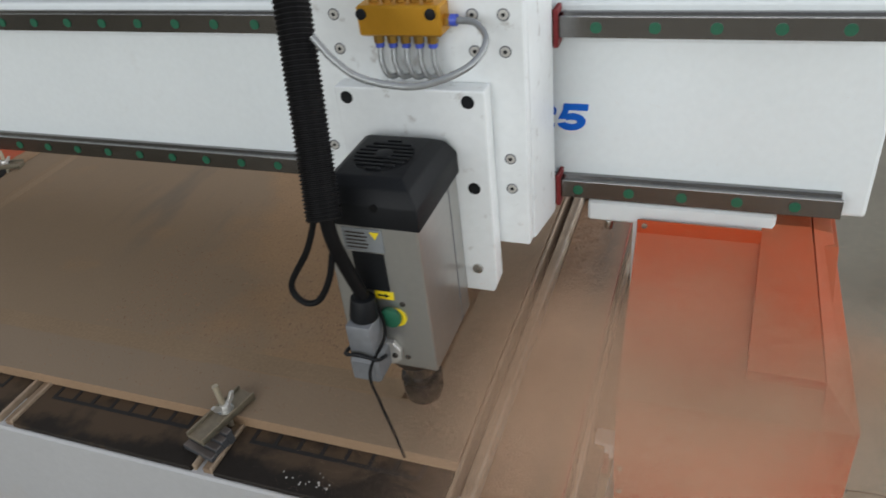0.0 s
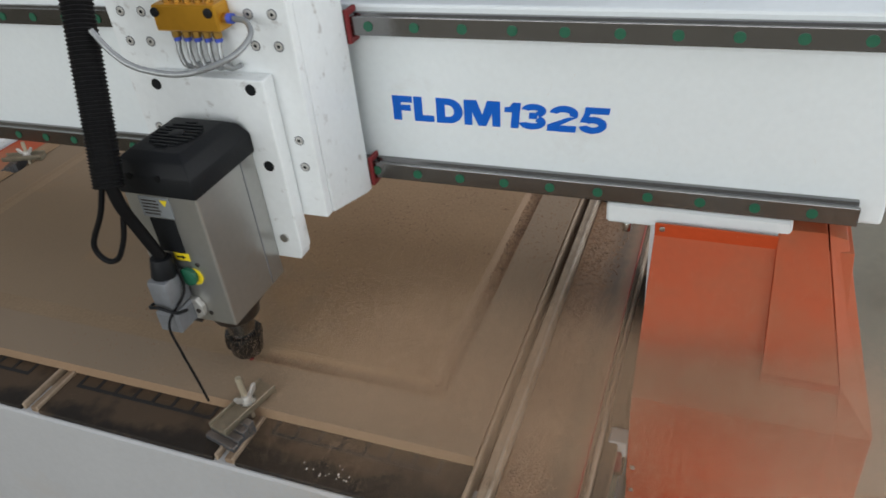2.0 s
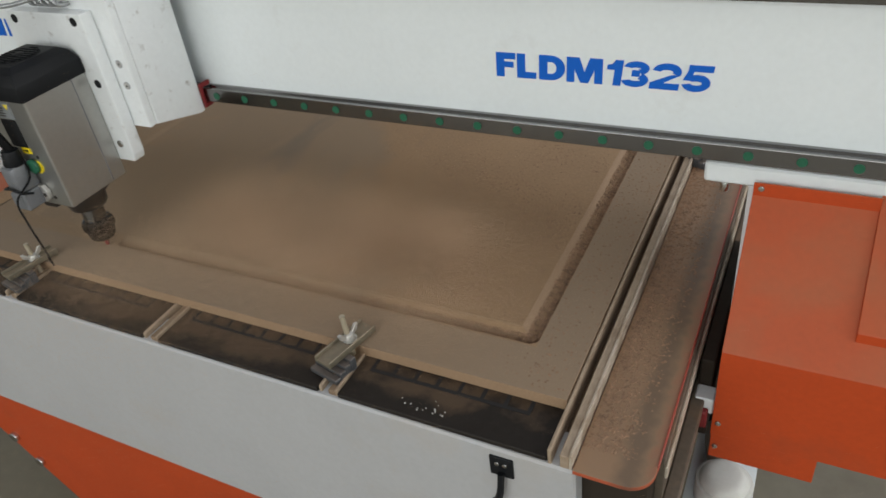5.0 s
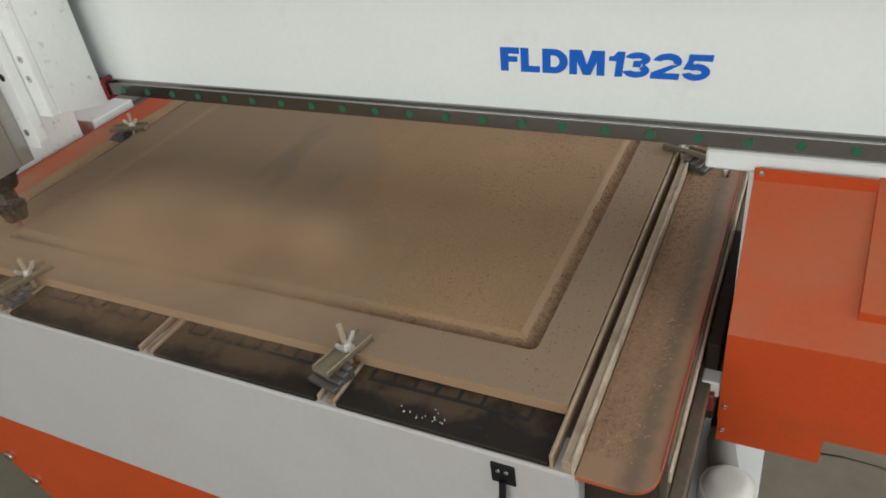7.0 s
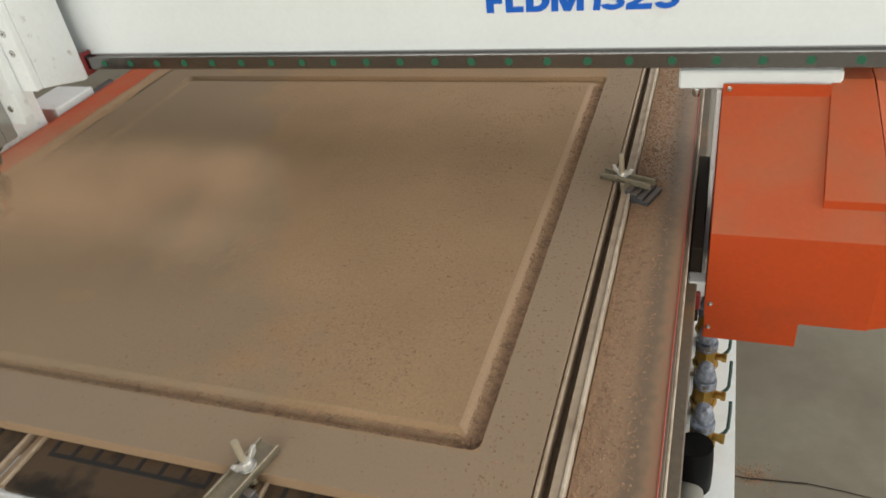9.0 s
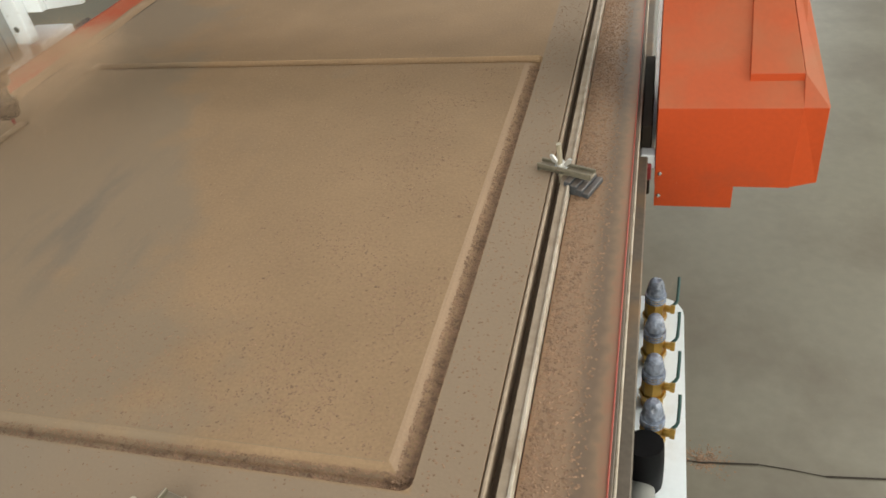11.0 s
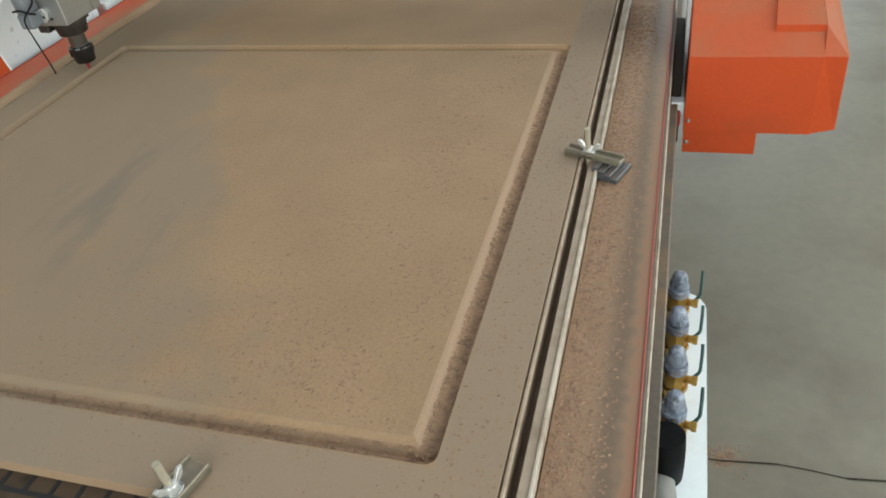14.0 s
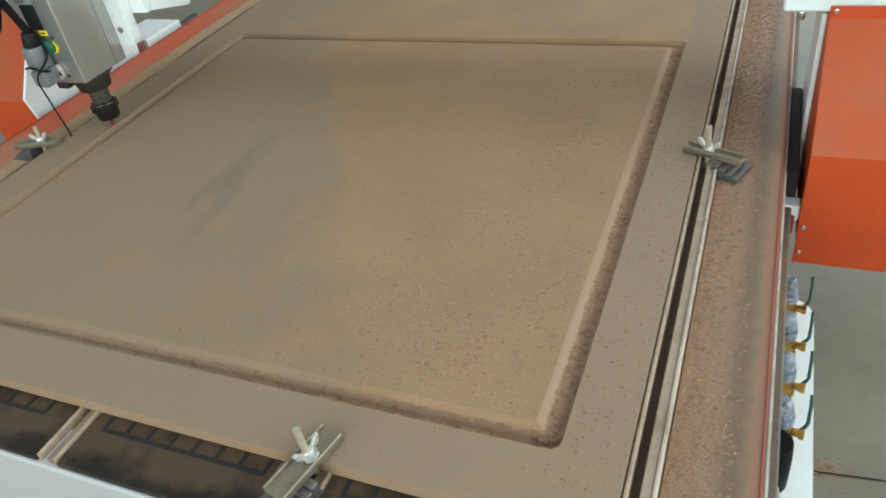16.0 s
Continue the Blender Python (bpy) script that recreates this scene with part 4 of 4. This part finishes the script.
    part("arrow", a_prism([(-0.004, 0.2128), (0.004, 0.2128), (0.004, 0.2112), (0.009, 0.2138), (0.004, 0.2164), (0.004, 0.2148), (-0.004, 0.2148)], "y", -0.0594, -0.0588), M_BLACK, st)
    part("yellow_disc", a_rod((0.0125, -0.0575, 0.1872), (0.0125, -0.0598, 0.1872), 0.0108, 24), M_YELLOW, sb, "yellow disc under the green button")
    part("green_button", a_rod((0.0075, -0.0598, 0.1895), (0.0075, -0.0660, 0.1895), 0.0115, 24, bevel=0.001), M_GREEN, sb, "dark green plastic button", smooth=True)
    for x, z in ((0.021, 0.205), (0.017, 0.133)):
        part("casing_screw", bolt_mesh(bmesh.new(), (x, -0.058, z), (0, -1, 0), 0.003, 0.0012), M_DARKSTEEL, sb, smooth=True)
    # black motor cap: upright skirt, facets drawn in to a flat top with louvres
    bm = bmesh.new()
    lo = [(-0.0525, -0.0615), (0.0525, -0.0615), (0.0525, 0.0545), (-0.0525, 0.0545)]
    rows = [(0.2955, 1.0, 1.0, 0), (0.3195, 1.0, 1.0, 0), (0.3345, 0.84, 0.88, 0), (0.3415, 0.64, 0.70, 0)]
    rings = []
    for z, sx, sy, _ in rows:
        rings.append([bm.verts.new((x * sx, -0.0035 + (y + 0.0035) * sy, z)) for x, y in lo])
    for A, B in zip(rings, rings[1:]):
        for k in range(4):
            bm.faces.new((A[k], A[(k + 1) % 4], B[(k + 1) % 4], B[k]))
    bm.faces.new(rings[-1])
    bm.faces.new(rings[0][::-1])
    bmesh.ops.recalc_face_normals(bm, faces=bm.faces[:])
    bmesh.ops.bevel(bm, geom=bm.edges[:], offset=0.0016, segments=2, affect="EDGES", profile=0.5)
    cap = P("motor_cap", bm, M_BLACK, label="black plastic fan cap with louvres", smooth=True)
    part("grille_ring", a_rod((0.0, -0.0035, 0.3405), (0.0, -0.0035, 0.3419), 0.030, 32), M_BLACK, cap)
    for k in range(-4, 5):
        y = -0.0035 + 0.007 * k
        h = math.sqrt(max(0.029 ** 2 - (0.007 * k) ** 2, 0))
        part("louvre", a_box(-h, h, y - 0.0018, y + 0.0018, 0.3417, 0.3440, bevel=0.0006), M_BLACK, cap)
    part("grille_hub", a_rod((0, -0.0035, 0.3415), (0, -0.0035, 0.3446), 0.009, 18, bevel=0.001), M_BLACK, cap, smooth=True)
    for x in (-0.028, 0.010):
        part("cap_screw", a_rod((x, -0.0605, 0.318), (x, -0.0622, 0.318), 0.004, 14), M_RUBBER, cap)
    # nose, collet nut and cutter
    nose = P("spindle_nose", a_rod((0, 0, 0.1185), (0, 0, 0.082), 0.0365, 32, 0.030, bevel=0.002), M_DARKSTEEL, label="dark oiled spindle nose", smooth=True)
    part("nose_flange", a_rod((0, 0, 0.1185), (0, 0, 0.110), 0.042, 32), M_DARKSTEEL, nose, smooth=True)
    part("nose_ear", a_box(-0.044, -0.016, -0.046, -0.016, 0.098, 0.1183, bevel=0.003), M_DARKSTEEL, nose)
    P("spindle_shaft", a_rod((0, 0, 0.083), (0, 0, 0.052), 0.0185, 24), M_STEEL, smooth=True)
    nut = P("collet_nut", a_rod((0, 0, 0.054), (0, 0, 0.016), 0.0255, 24, 0.021, bevel=0.005), M_NUT, label="dark polished collet nut", smooth=True)
    for k in range(6):
        a = math.pi / 3 * k
        part("nut_slot", a_box(0.0228 * math.cos(a) - 0.003, 0.0228 * math.cos(a) + 0.003, 0.0228 * math.sin(a) - 0.003, 0.0228 * math.sin(a) + 0.003, 0.034, 0.050, bevel=0.001), M_NUT, nut)
    P("cutter", a_rod((0, 0, 0.020), (0, 0, -0.008), 0.0042, 14, 0.003), M_RED, label="slim red router bit", smooth=True)
    # plug with its clip, cable and thin wire
    pl = P("cable_plug", a_box(-0.029, -0.001, -0.094, -0.0585, 0.156, 0.198, bevel=0.004, seg=2), M_CAST, label="grey metal cable plug", smooth=True)
    part("plug_socket", a_box(-0.031, 0.001, -0.096, -0.0585, 0.126, 0.1555, bevel=0.003), M_CAST, pl, "grey metal plug socket")
    part("socket_flange", a_prism([(-0.034, 0.127), (0.004, 0.127), (0.013, 0.134), (0.013, 0.146), (0.006, 0.156), (-0.034, 0.156)], "y", -0.0655, -0.0583, bevel=0.001), M_ZINC, pl, "pale screwed flange")
    part("flange_screw", bolt_mesh(bmesh.new(), (0.0065, -0.0655, 0.140), (0, -1, 0), 0.0032, 0.0015), M_DARKSTEEL, pl, smooth=True)
    part("plug_clip", a_sweep(smooth_path([(-0.033, -0.075, 0.158), (-0.032, -0.097, 0.163), (-0.015, -0.099, 0.166), (0.002, -0.096, 0.160), (0.004, -0.080, 0.152)], 5), 0.0020, 8), M_BLACK, pl, smooth=True)
    part("plug_gland", a_rod((-0.0145, -0.0765, 0.197), (-0.0125, -0.074, 0.222), 0.0148, 18, 0.0125, bevel=0.002), M_BLACK, pl, "black cable gland", smooth=True)
    P("feed_cable", a_sweep(smooth_path([(-0.012, -0.074, 0.222), (-0.018, -0.083, 0.262), (-0.020, -0.093, 0.300), (-0.020, -0.096, 0.332)], 7), 0.0068, 12), M_RUBBER, label="thick black feed cable", smooth=True)
    P("looped_cable", a_sweep(smooth_path([(-0.028, -0.096, 0.333), (-0.044, -0.101, 0.292), (-0.068, -0.105, 0.252), (-0.060, -0.106, 0.233), (-0.044, -0.103, 0.234), (-0.030, -0.098, 0.258), (-0.024, -0.092, 0.285)], 7), 0.0032, 8), M_RUBBER, label="thin looped black cable", smooth=True)
    P("probe_wire", a_sweep(smooth_path([(-0.004, -0.066, 0.214), (0.004, -0.074, 0.176), (-0.004, -0.104, 0.150), (0.004, -0.110, 0.115), (0.014, -0.112, 0.075), (0.022, -0.114, 0.040)], 7), 0.0016, 7), M_RUBBER, label="thin black wire hanging from the plug", smooth=True)
    # corrugated hose
    path = smooth_path([(-0.0215, -0.097, 0.324), (-0.033, -0.070, 0.385), (-0.046, -0.040, 0.455), (-0.060, -0.006, 0.530), (-0.076, 0.040, 0.62), (-0.085, 0.12, 0.70)], 75)
    P("corrugated_hose", a_sweep(path, lambda i: 0.0164 if (i // 2) % 2 else 0.0148, 16), M_RUBBER, label="black corrugated cable hose")
    # oil manifold
    mf = P("oil_manifold", a_box(-0.034, 0.050, 0.052, 0.0778, 0.4375, 0.4665, bevel=0.002), M_GOLD, label="gold anodised oil distributor block")
    for x in (-0.0285, 0.041):
        part("block_screw", a_rod((x, 0.053, 0.459), (x, 0.0495, 0.459), 0.0052, 16, bevel=0.0006), M_BLACK, mf, smooth=True)
    for k in range(5):
        x = -0.020 + 0.0138 * k
        part("top_fitting", a_rod((x, 0.065, 0.466), (x, 0.065, 0.4735), 0.0048, 6, bevel=0.0006), M_BRASS, mf, "brass top fitting")
        part("fitting", a_rod((x, 0.065, 0.4378), (x, 0.065, 0.4275), 0.0052, 6, bevel=0.0006), M_BRASS, mf, "brass hexagonal fitting")
        part("collar", a_rod((x, 0.065, 0.4278), (x, 0.065, 0.4235), 0.0046, 14), M_COLLAR, mf, "blue plastic collar")
        part("oil_tube", a_sweep(smooth_path([(x, 0.065, 0.424), (x + 0.001, 0.061, 0.410), (x + 0.006, 0.058, 0.399), (x + 0.010, 0.063, 0.394), (x + 0.0135, 0.0745, 0.3935)], 5), 0.0030, 8), M_TUBE, mf, "short clear oil tube", smooth=True)
    part("side_fitting", a_rod((0.050, 0.064, 0.450), (0.0555, 0.064, 0.450), 0.0058, 6), M_BRASS, mf)
    part("side_collar", a_rod((0.0555, 0.064, 0.450), (0.062, 0.064, 0.450), 0.0056, 14), M_COLLAR, mf, "blue plastic collar", smooth=True)
    P("air_tube", a_sweep(smooth_path([(0.061, 0.064, 0.450), (0.082, 0.058, 0.449), (0.096, 0.040, 0.440), (0.092, 0.010, 0.430), (0.070, -0.015, 0.424), (0.045, -0.030, 0.424), (0.010, -0.040, 0.434), (-0.012, -0.042, 0.450), (-0.030, -0.040, 0.470)], 8), 0.0032, 10), M_TUBE, label="clear grey air tube in a sagging loop", smooth=True)
    return c


CARRIAGE = carriage()

# ---------------------------------------------------------------- clamps on the slots


def clamp(at, turn, label, stud=0.040, lean=0.0, wide=0.0125):
    c = thing("hold_down_clamp", label, "clamp", at, "clamps holding the sheet")
    c.rotation_euler.z = radians(turn)
    # local x runs along the bar: toe over the sheet at +x, heel at -x
    bm = bmesh.new()
    box(bm, -0.052, -0.009, -wide, wide, 0.0035, 0.0085, bevel=0.001)
    box(bm, 0.009, 0.036, -wide, wide, 0.0035, 0.0085, bevel=0.001)
    for s in (-1, 1):
        box(bm, -0.0095, 0.0095, min(s * 0.005, s * wide), max(s * 0.005, s * wide), 0.0037, 0.0083)
        box(bm, -0.052, 0.036, min(s * (wide - 0.003), s * wide), max(s * (wide - 0.003), s * wide), 0.0030, 0.0135, bevel=0.0008)
    box(bm, 0.031, 0.036, -wide, wide, 0.0002, 0.0075, bevel=0.0008)
    part("clamp_bar", bm, M_CLAMP, c, "dusty steel channel bar with a slot")
    bm = bmesh.new()
    for k in range(4):
        box(bm, -0.056 + 0.010 * k, -0.0462 + 0.010 * k, -0.025, 0.025, ZB + 0.0005, ZB + 0.0085 + 0.0042 * k, bevel=0.001)
    part("step_block", bm, M_BLOCK, c, "stepped dark heel block")
    top = Vector((stud * math.tan(radians(lean)), 0.10 * stud, stud))
    part("stud", a_rod((0, 0, ZB), top, 0.0040, 12), M_STUD, c, "threaded stud", smooth=True)
    part("washer", a_rod((0, 0, 0.0085), (0, 0, 0.0105), 0.0105, 20), M_CHROME, c)
    nut = part("wing_nut", a_rod((0, 0, 0.0105), (0, 0, 0.0195), 0.0078, 14, 0.006, bevel=0.001), M_ZINC, c, "bright wing nut", smooth=True)
    for s in (-1, 1):
        part("wing", a_prism([(s * 0.005, 0.012), (s * 0.015, 0.018), (s * 0.018, 0.027), (s * 0.013, 0.0275), (s * 0.005, 0.018)], "y", -0.0022, 0.0022, bevel=0.0008), M_ZINC, nut)
    return c


clamp((-0.237, -0.078, 0), 77, "dusty steel clamp with wing nut on the sheet edge", stud=0.048, wide=0.0145)
clamp((0.081, 0.565, 0), 159, "steel bar clamp with stepped heel block on the slot", stud=0.052, wide=0.0095)
clamp((0.081, 1.44, 0), 175, "steel bar clamp on the far stretch of the long slot", wide=0.0095)
clamp((-1.135, 0.43, 0), 20, "dusty steel clamp on the far long edge of the sheet")
clamp((-0.864, -0.085, 0), 80, "dust-covered clamp near the sheet's front corner")

# ---------------------------------------------------------------- valves beside the bed


def valve_rack():
    r = thing("valve_rack", "white steel plate with brass vacuum valves beside the bed", "valve rack", (0, 0, 0))
    pts = [(0.182, -0.02), (0.291, -0.02), (0.291, 0.765)]
    for k in range(6):
        a = math.pi / 2 * k / 5
        pts.append((0.291 - 0.05 + 0.05 * math.cos(a), 0.765 + 0.05 * math.sin(a)))
    pts.append((0.182, 0.815))
    part("rack_plate", a_prism(pts, "z", -0.472, -0.466, bevel=0.001), M_WHITE, r, "white plate with a rounded corner")
    part("rack_post", a_box(0.19, 0.23, 0.30, 0.34, FLOOR, -0.4725), M_WHITE, r)
    for k in range(4):
        y = 0.725 - 0.0987 * k
        v = part("vacuum_valve", a_rod((0.233, y, -0.465), (0.233, y, -0.380), 0.0195, 8, bevel=0.002), M_BRASS, r, "brass ball valve", smooth=True)
        bm = a_rod((0.233, y, -0.374), (0.233, y, -0.342), 0.0195, 14, 0.012, bevel=0.006)
        for q in (0.0, 0.006, 0.012):
            rod(bm, (0.233, y, -0.392 + q), (0.233, y, -0.389 + q), 0.0206, 14, 0.0198)
        part("wrapped_cap", bm, M_WRAP, v, "cap still in clear wrapping film", smooth=True)
        part("valve_collar", a_rod((0.233, y, -0.440), (0.233, y, -0.428), 0.0235, 8, bevel=0.001), M_BRASS, v)
        part("stem", a_rod((0.249, y - 0.004, -0.410), (0.268, y - 0.006, -0.410), 0.0070, 8, bevel=0.001), M_BRASS, v, smooth=True)
        part("stem_nut", a_rod((0.262, y - 0.005, -0.410), (0.270, y - 0.006, -0.410), 0.0092, 6, bevel=0.0008), M_BRASS, v)
        part("lever", a_sweep([Vector(q) for q in ((0.262, y - 0.002, -0.408), (0.271, y + 0.006, -0.404), (0.274, y + 0.010, -0.400), (0.2755, y + 0.030, -0.380), (0.2755, y + 0.044, -0.370))], 0.0030, 8), M_LEVER, v, "dark green lever handle", smooth=True)
        part("suction_pipe", a_rod((0.229, y, -0.4725), (0.229, y, -0.60), 0.022, 16), M_RUBBER, v, "black suction pipe", smooth=True)
    part("suction_hose", a_sweep(smooth_path([(0.222, 0.372, -0.375), (0.224, 0.366, -0.42), (0.222, 0.356, -0.50), (0.205, 0.25, -0.60), (0.16, 0.0, -0.62)], 7), 0.030, 16), M_RUBBER, r, "thick black suction hose", smooth=True)
    pot = a_rod((0.243, 0.205, -0.465), (0.243, 0.205, -0.420), 0.047, 24, bevel=0.004)
    rod(pot, (0.243, 0.205, -0.421), (0.243, 0.205, -0.402), 0.045, 24, 0.030, bevel=0.008)
    part("filter_pot", pot, M_PVC, r, "pale plastic filter pot", smooth=True)
    part("grey_pipe", a_sweep(smooth_path([(0.218, 0.352, -0.462), (0.220, 0.310, -0.444), (0.230, 0.262, -0.438), (0.240, 0.225, -0.438)], 7), 0.024, 16), M_PIPE, r, "grey plastic pipe", smooth=True)
    return r


valve_rack()


def grain_cloud(name, c, lo, hi, rnd, label, mat):
    """One cloud of fine grains at the places c."""
    n = len(c)
    size = rnd.uniform(lo, hi, n)[:, None]
    a, b = rnd.normal(size=(n, 3)), rnd.normal(size=(n, 3))
    a /= np.linalg.norm(a, axis=1)[:, None]
    b /= np.linalg.norm(b, axis=1)[:, None]
    v = np.stack([c + a * size, c + b * size, c - (a + b) * size], 1).reshape(-1)
    me = bpy.data.meshes.new(name)
    me.vertices.add(3 * n)
    me.vertices.foreach_set("co", v.astype(np.float32))
    me.loops.add(3 * n)
    me.loops.foreach_set("vertex_index", np.arange(3 * n, dtype=np.int32))
    me.polygons.add(n)
    me.polygons.foreach_set("loop_start", np.arange(0, 3 * n, 3, dtype=np.int32))
    me.update(calc_edges=True)
    me.materials.append(mat)
    return tagged(new(name, me), label, "dust cloud", kind="stuff")


def airborne_dust():
    """Fine grains hanging in the air, blown aside from the cutter."""
    rnd = np.random.RandomState(5)
    n = 110000
    d = 0.10 + rnd.exponential(0.15, n)
    way = np.array((0.86, -0.40, 0.22))
    sp = (0.018 + 0.32 * d)[:, None] * rnd.normal(size=(n, 3)) * np.array((1.0, 0.9, 0.55))
    c = np.array((0.015, -0.01, 0.03)) + d[:, None] * way + sp
    c = c[c[:, 2] > 0.004]
    return grain_cloud("airborne_dust", c, 0.0002, 0.0004, rnd, "pale brown wood dust blown from the cutter", M_AIRDUST)


def billows(rnd, count, grains, low, high, spread):
    """Places of grains in overlapping soft billows between two corners."""
    low, high = np.array(low), np.array(high)
    out = []
    for _ in range(count):
        mid = low + (high - low) * rnd.uniform(size=3)
        out.append(mid + rnd.normal(size=(grains, 3)) * rnd.uniform(0.6, 1.4) * np.array(spread))
    c = np.concatenate(out)
    return c[c[:, 2] > 0.003]


def drifting_dust():
    """The thick burst thrown out at the corner, in uneven billows that drift off together."""
    rnd = np.random.RandomState(11)
    c = billows(rnd, 46, 28000, (0.11, -0.18, 0.01), (0.40, 0.16, 0.15), (0.06, 0.06, 0.04))
    return grain_cloud("drifting_dust", c, 0.00020, 0.00034, rnd, "thick pale wood dust drifting off over the bed's corner", M_BURST)


def hanging_dust():
    """The low haze that the cutter leaves hanging over the sheet behind it."""
    rnd = np.random.RandomState(23)
    c = billows(rnd, 52, 21000, (0.11, -0.08, 0.0), (0.62, 0.13, 0.05), (0.06, 0.05, 0.022))
    return grain_cloud("hanging_dust", c, 0.00026, 0.00042, rnd, "low brown wood dust haze hanging over the sheet", M_AIRDUST)


DUST = airborne_dust()
BURST = drifting_dust()
HAZE = hanging_dust()


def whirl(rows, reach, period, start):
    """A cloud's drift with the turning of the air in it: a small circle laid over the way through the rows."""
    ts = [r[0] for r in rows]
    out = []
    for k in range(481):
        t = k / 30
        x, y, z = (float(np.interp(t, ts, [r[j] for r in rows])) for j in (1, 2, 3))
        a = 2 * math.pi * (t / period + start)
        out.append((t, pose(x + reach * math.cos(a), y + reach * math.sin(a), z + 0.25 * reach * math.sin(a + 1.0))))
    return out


def motions():
    """The gantry travels along the bed, the carriage along the gantry."""
    walk(GANTRY, [(t, pose(0, y, 0)) for t, y in ((0, 0.000), (0.5, 0.000), (1, 0.000), (1.5, 0.000), (2, 0.000), (2.5, 0.000), (3, 0.000), (3.5, 0.000), (4, 0.000), (4.5, 0.000), (5, 0.000), (5.8, 0.000), (6.7, 0.000), (7, 0.038), (7.5, 0.120), (8, 0.206), (8.5, 0.289), (9, 0.374), (9.5, 0.453), (10, 0.535), (11, 0.702), (12, 0.870), (12.5, 0.953), (12.7, 0.969), (13, 0.975), (13.2, 0.972), (13.5, 0.940), (14, 0.860), (14.5, 0.778), (15, 0.694), (15.5, 0.608), (16, 0.526))])
    rows = ((0, 0.000, 0.000), (0.5, -0.038, 0.000), (1, -0.120, 0.000), (1.5, -0.201, 0.000), (2, -0.283, 0.000), (2.5, -0.365, 0.000), (3, -0.447, 0.000), (3.5, -0.529, 0.000), (4, -0.613, 0.000), (4.5, -0.698, 0.000), (5, -0.784, 0.000), (5.5, -0.869, 0.000), (6, -0.951, 0.000), (6.4, -1.027, 0.000), (6.55, -1.040, 0.000), (6.7, -1.040, 0.000), (7, -1.040, 0.038), (7.5, -1.040, 0.120), (8, -1.040, 0.206), (8.5, -1.040, 0.289), (9, -1.040, 0.374), (9.5, -1.040, 0.453), (10, -1.040, 0.535), (11, -1.040, 0.702), (12, -1.040, 0.870), (12.5, -1.040, 0.953), (12.7, -1.040, 0.969), (13, -1.040, 0.975), (13.2, -1.040, 0.972), (13.5, -1.040, 0.940), (14, -1.040, 0.860), (14.5, -1.040, 0.778), (15, -1.040, 0.694), (15.5, -1.040, 0.608), (16, -1.040, 0.526))
    walk(CARRIAGE, [(t, pose(x, y, 0)) for t, x, y in rows])
    blown = [(t, x, y, 0.0) for t, x, y in rows if t <= 12] + [(12.7, -1.5, 1.1, 0.05), (13.5, -2.3, 1.5, 0.1), (16, -4.0, 1.8, 0.1)]
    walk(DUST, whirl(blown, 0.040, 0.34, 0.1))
    for ob, t, whole, cut in STRIPS:
        walk(ob, [(0, whole), (t - 0.10, whole), (t + 0.07, cut), (16, cut)])
    trail = ((0, 0.02, 0.0, 0.0), (0.5, -0.03, 0.0, 0.0), (2.5, -0.34, 0.0, 0.0), (5, -0.72, 0.0, 0.0), (6.5, -0.96, 0.02, 0.0), (7.5, -0.99, 0.09, 0.0), (8.5, -1.02, 0.22, 0.02), (9.3, -1.06, 0.34, 0.05), (10, -1.20, 0.46, 0.07), (11.5, -1.6, 0.8, 0.10), (13, -2.4, 1.2, 0.1), (16, -4.0, 1.6, 0.1))
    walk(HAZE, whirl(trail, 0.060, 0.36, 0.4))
    # the burst drifts off past the machine's corner and away
    drift = ((0.0, 0.03, 0.0, 0.02), (0.5, 0.03, -0.01, 0.01), (1.0, 0.09, -0.05, -0.01), (1.5, 0.17, -0.10, -0.04), (2.5, 0.36, -0.17, -0.09), (4.0, 0.80, -0.22, -0.15), (7.0, 2.0, -0.2, -0.2), (16.0, 6.0, 0.3, -0.2))
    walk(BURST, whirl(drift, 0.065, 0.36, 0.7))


motions()
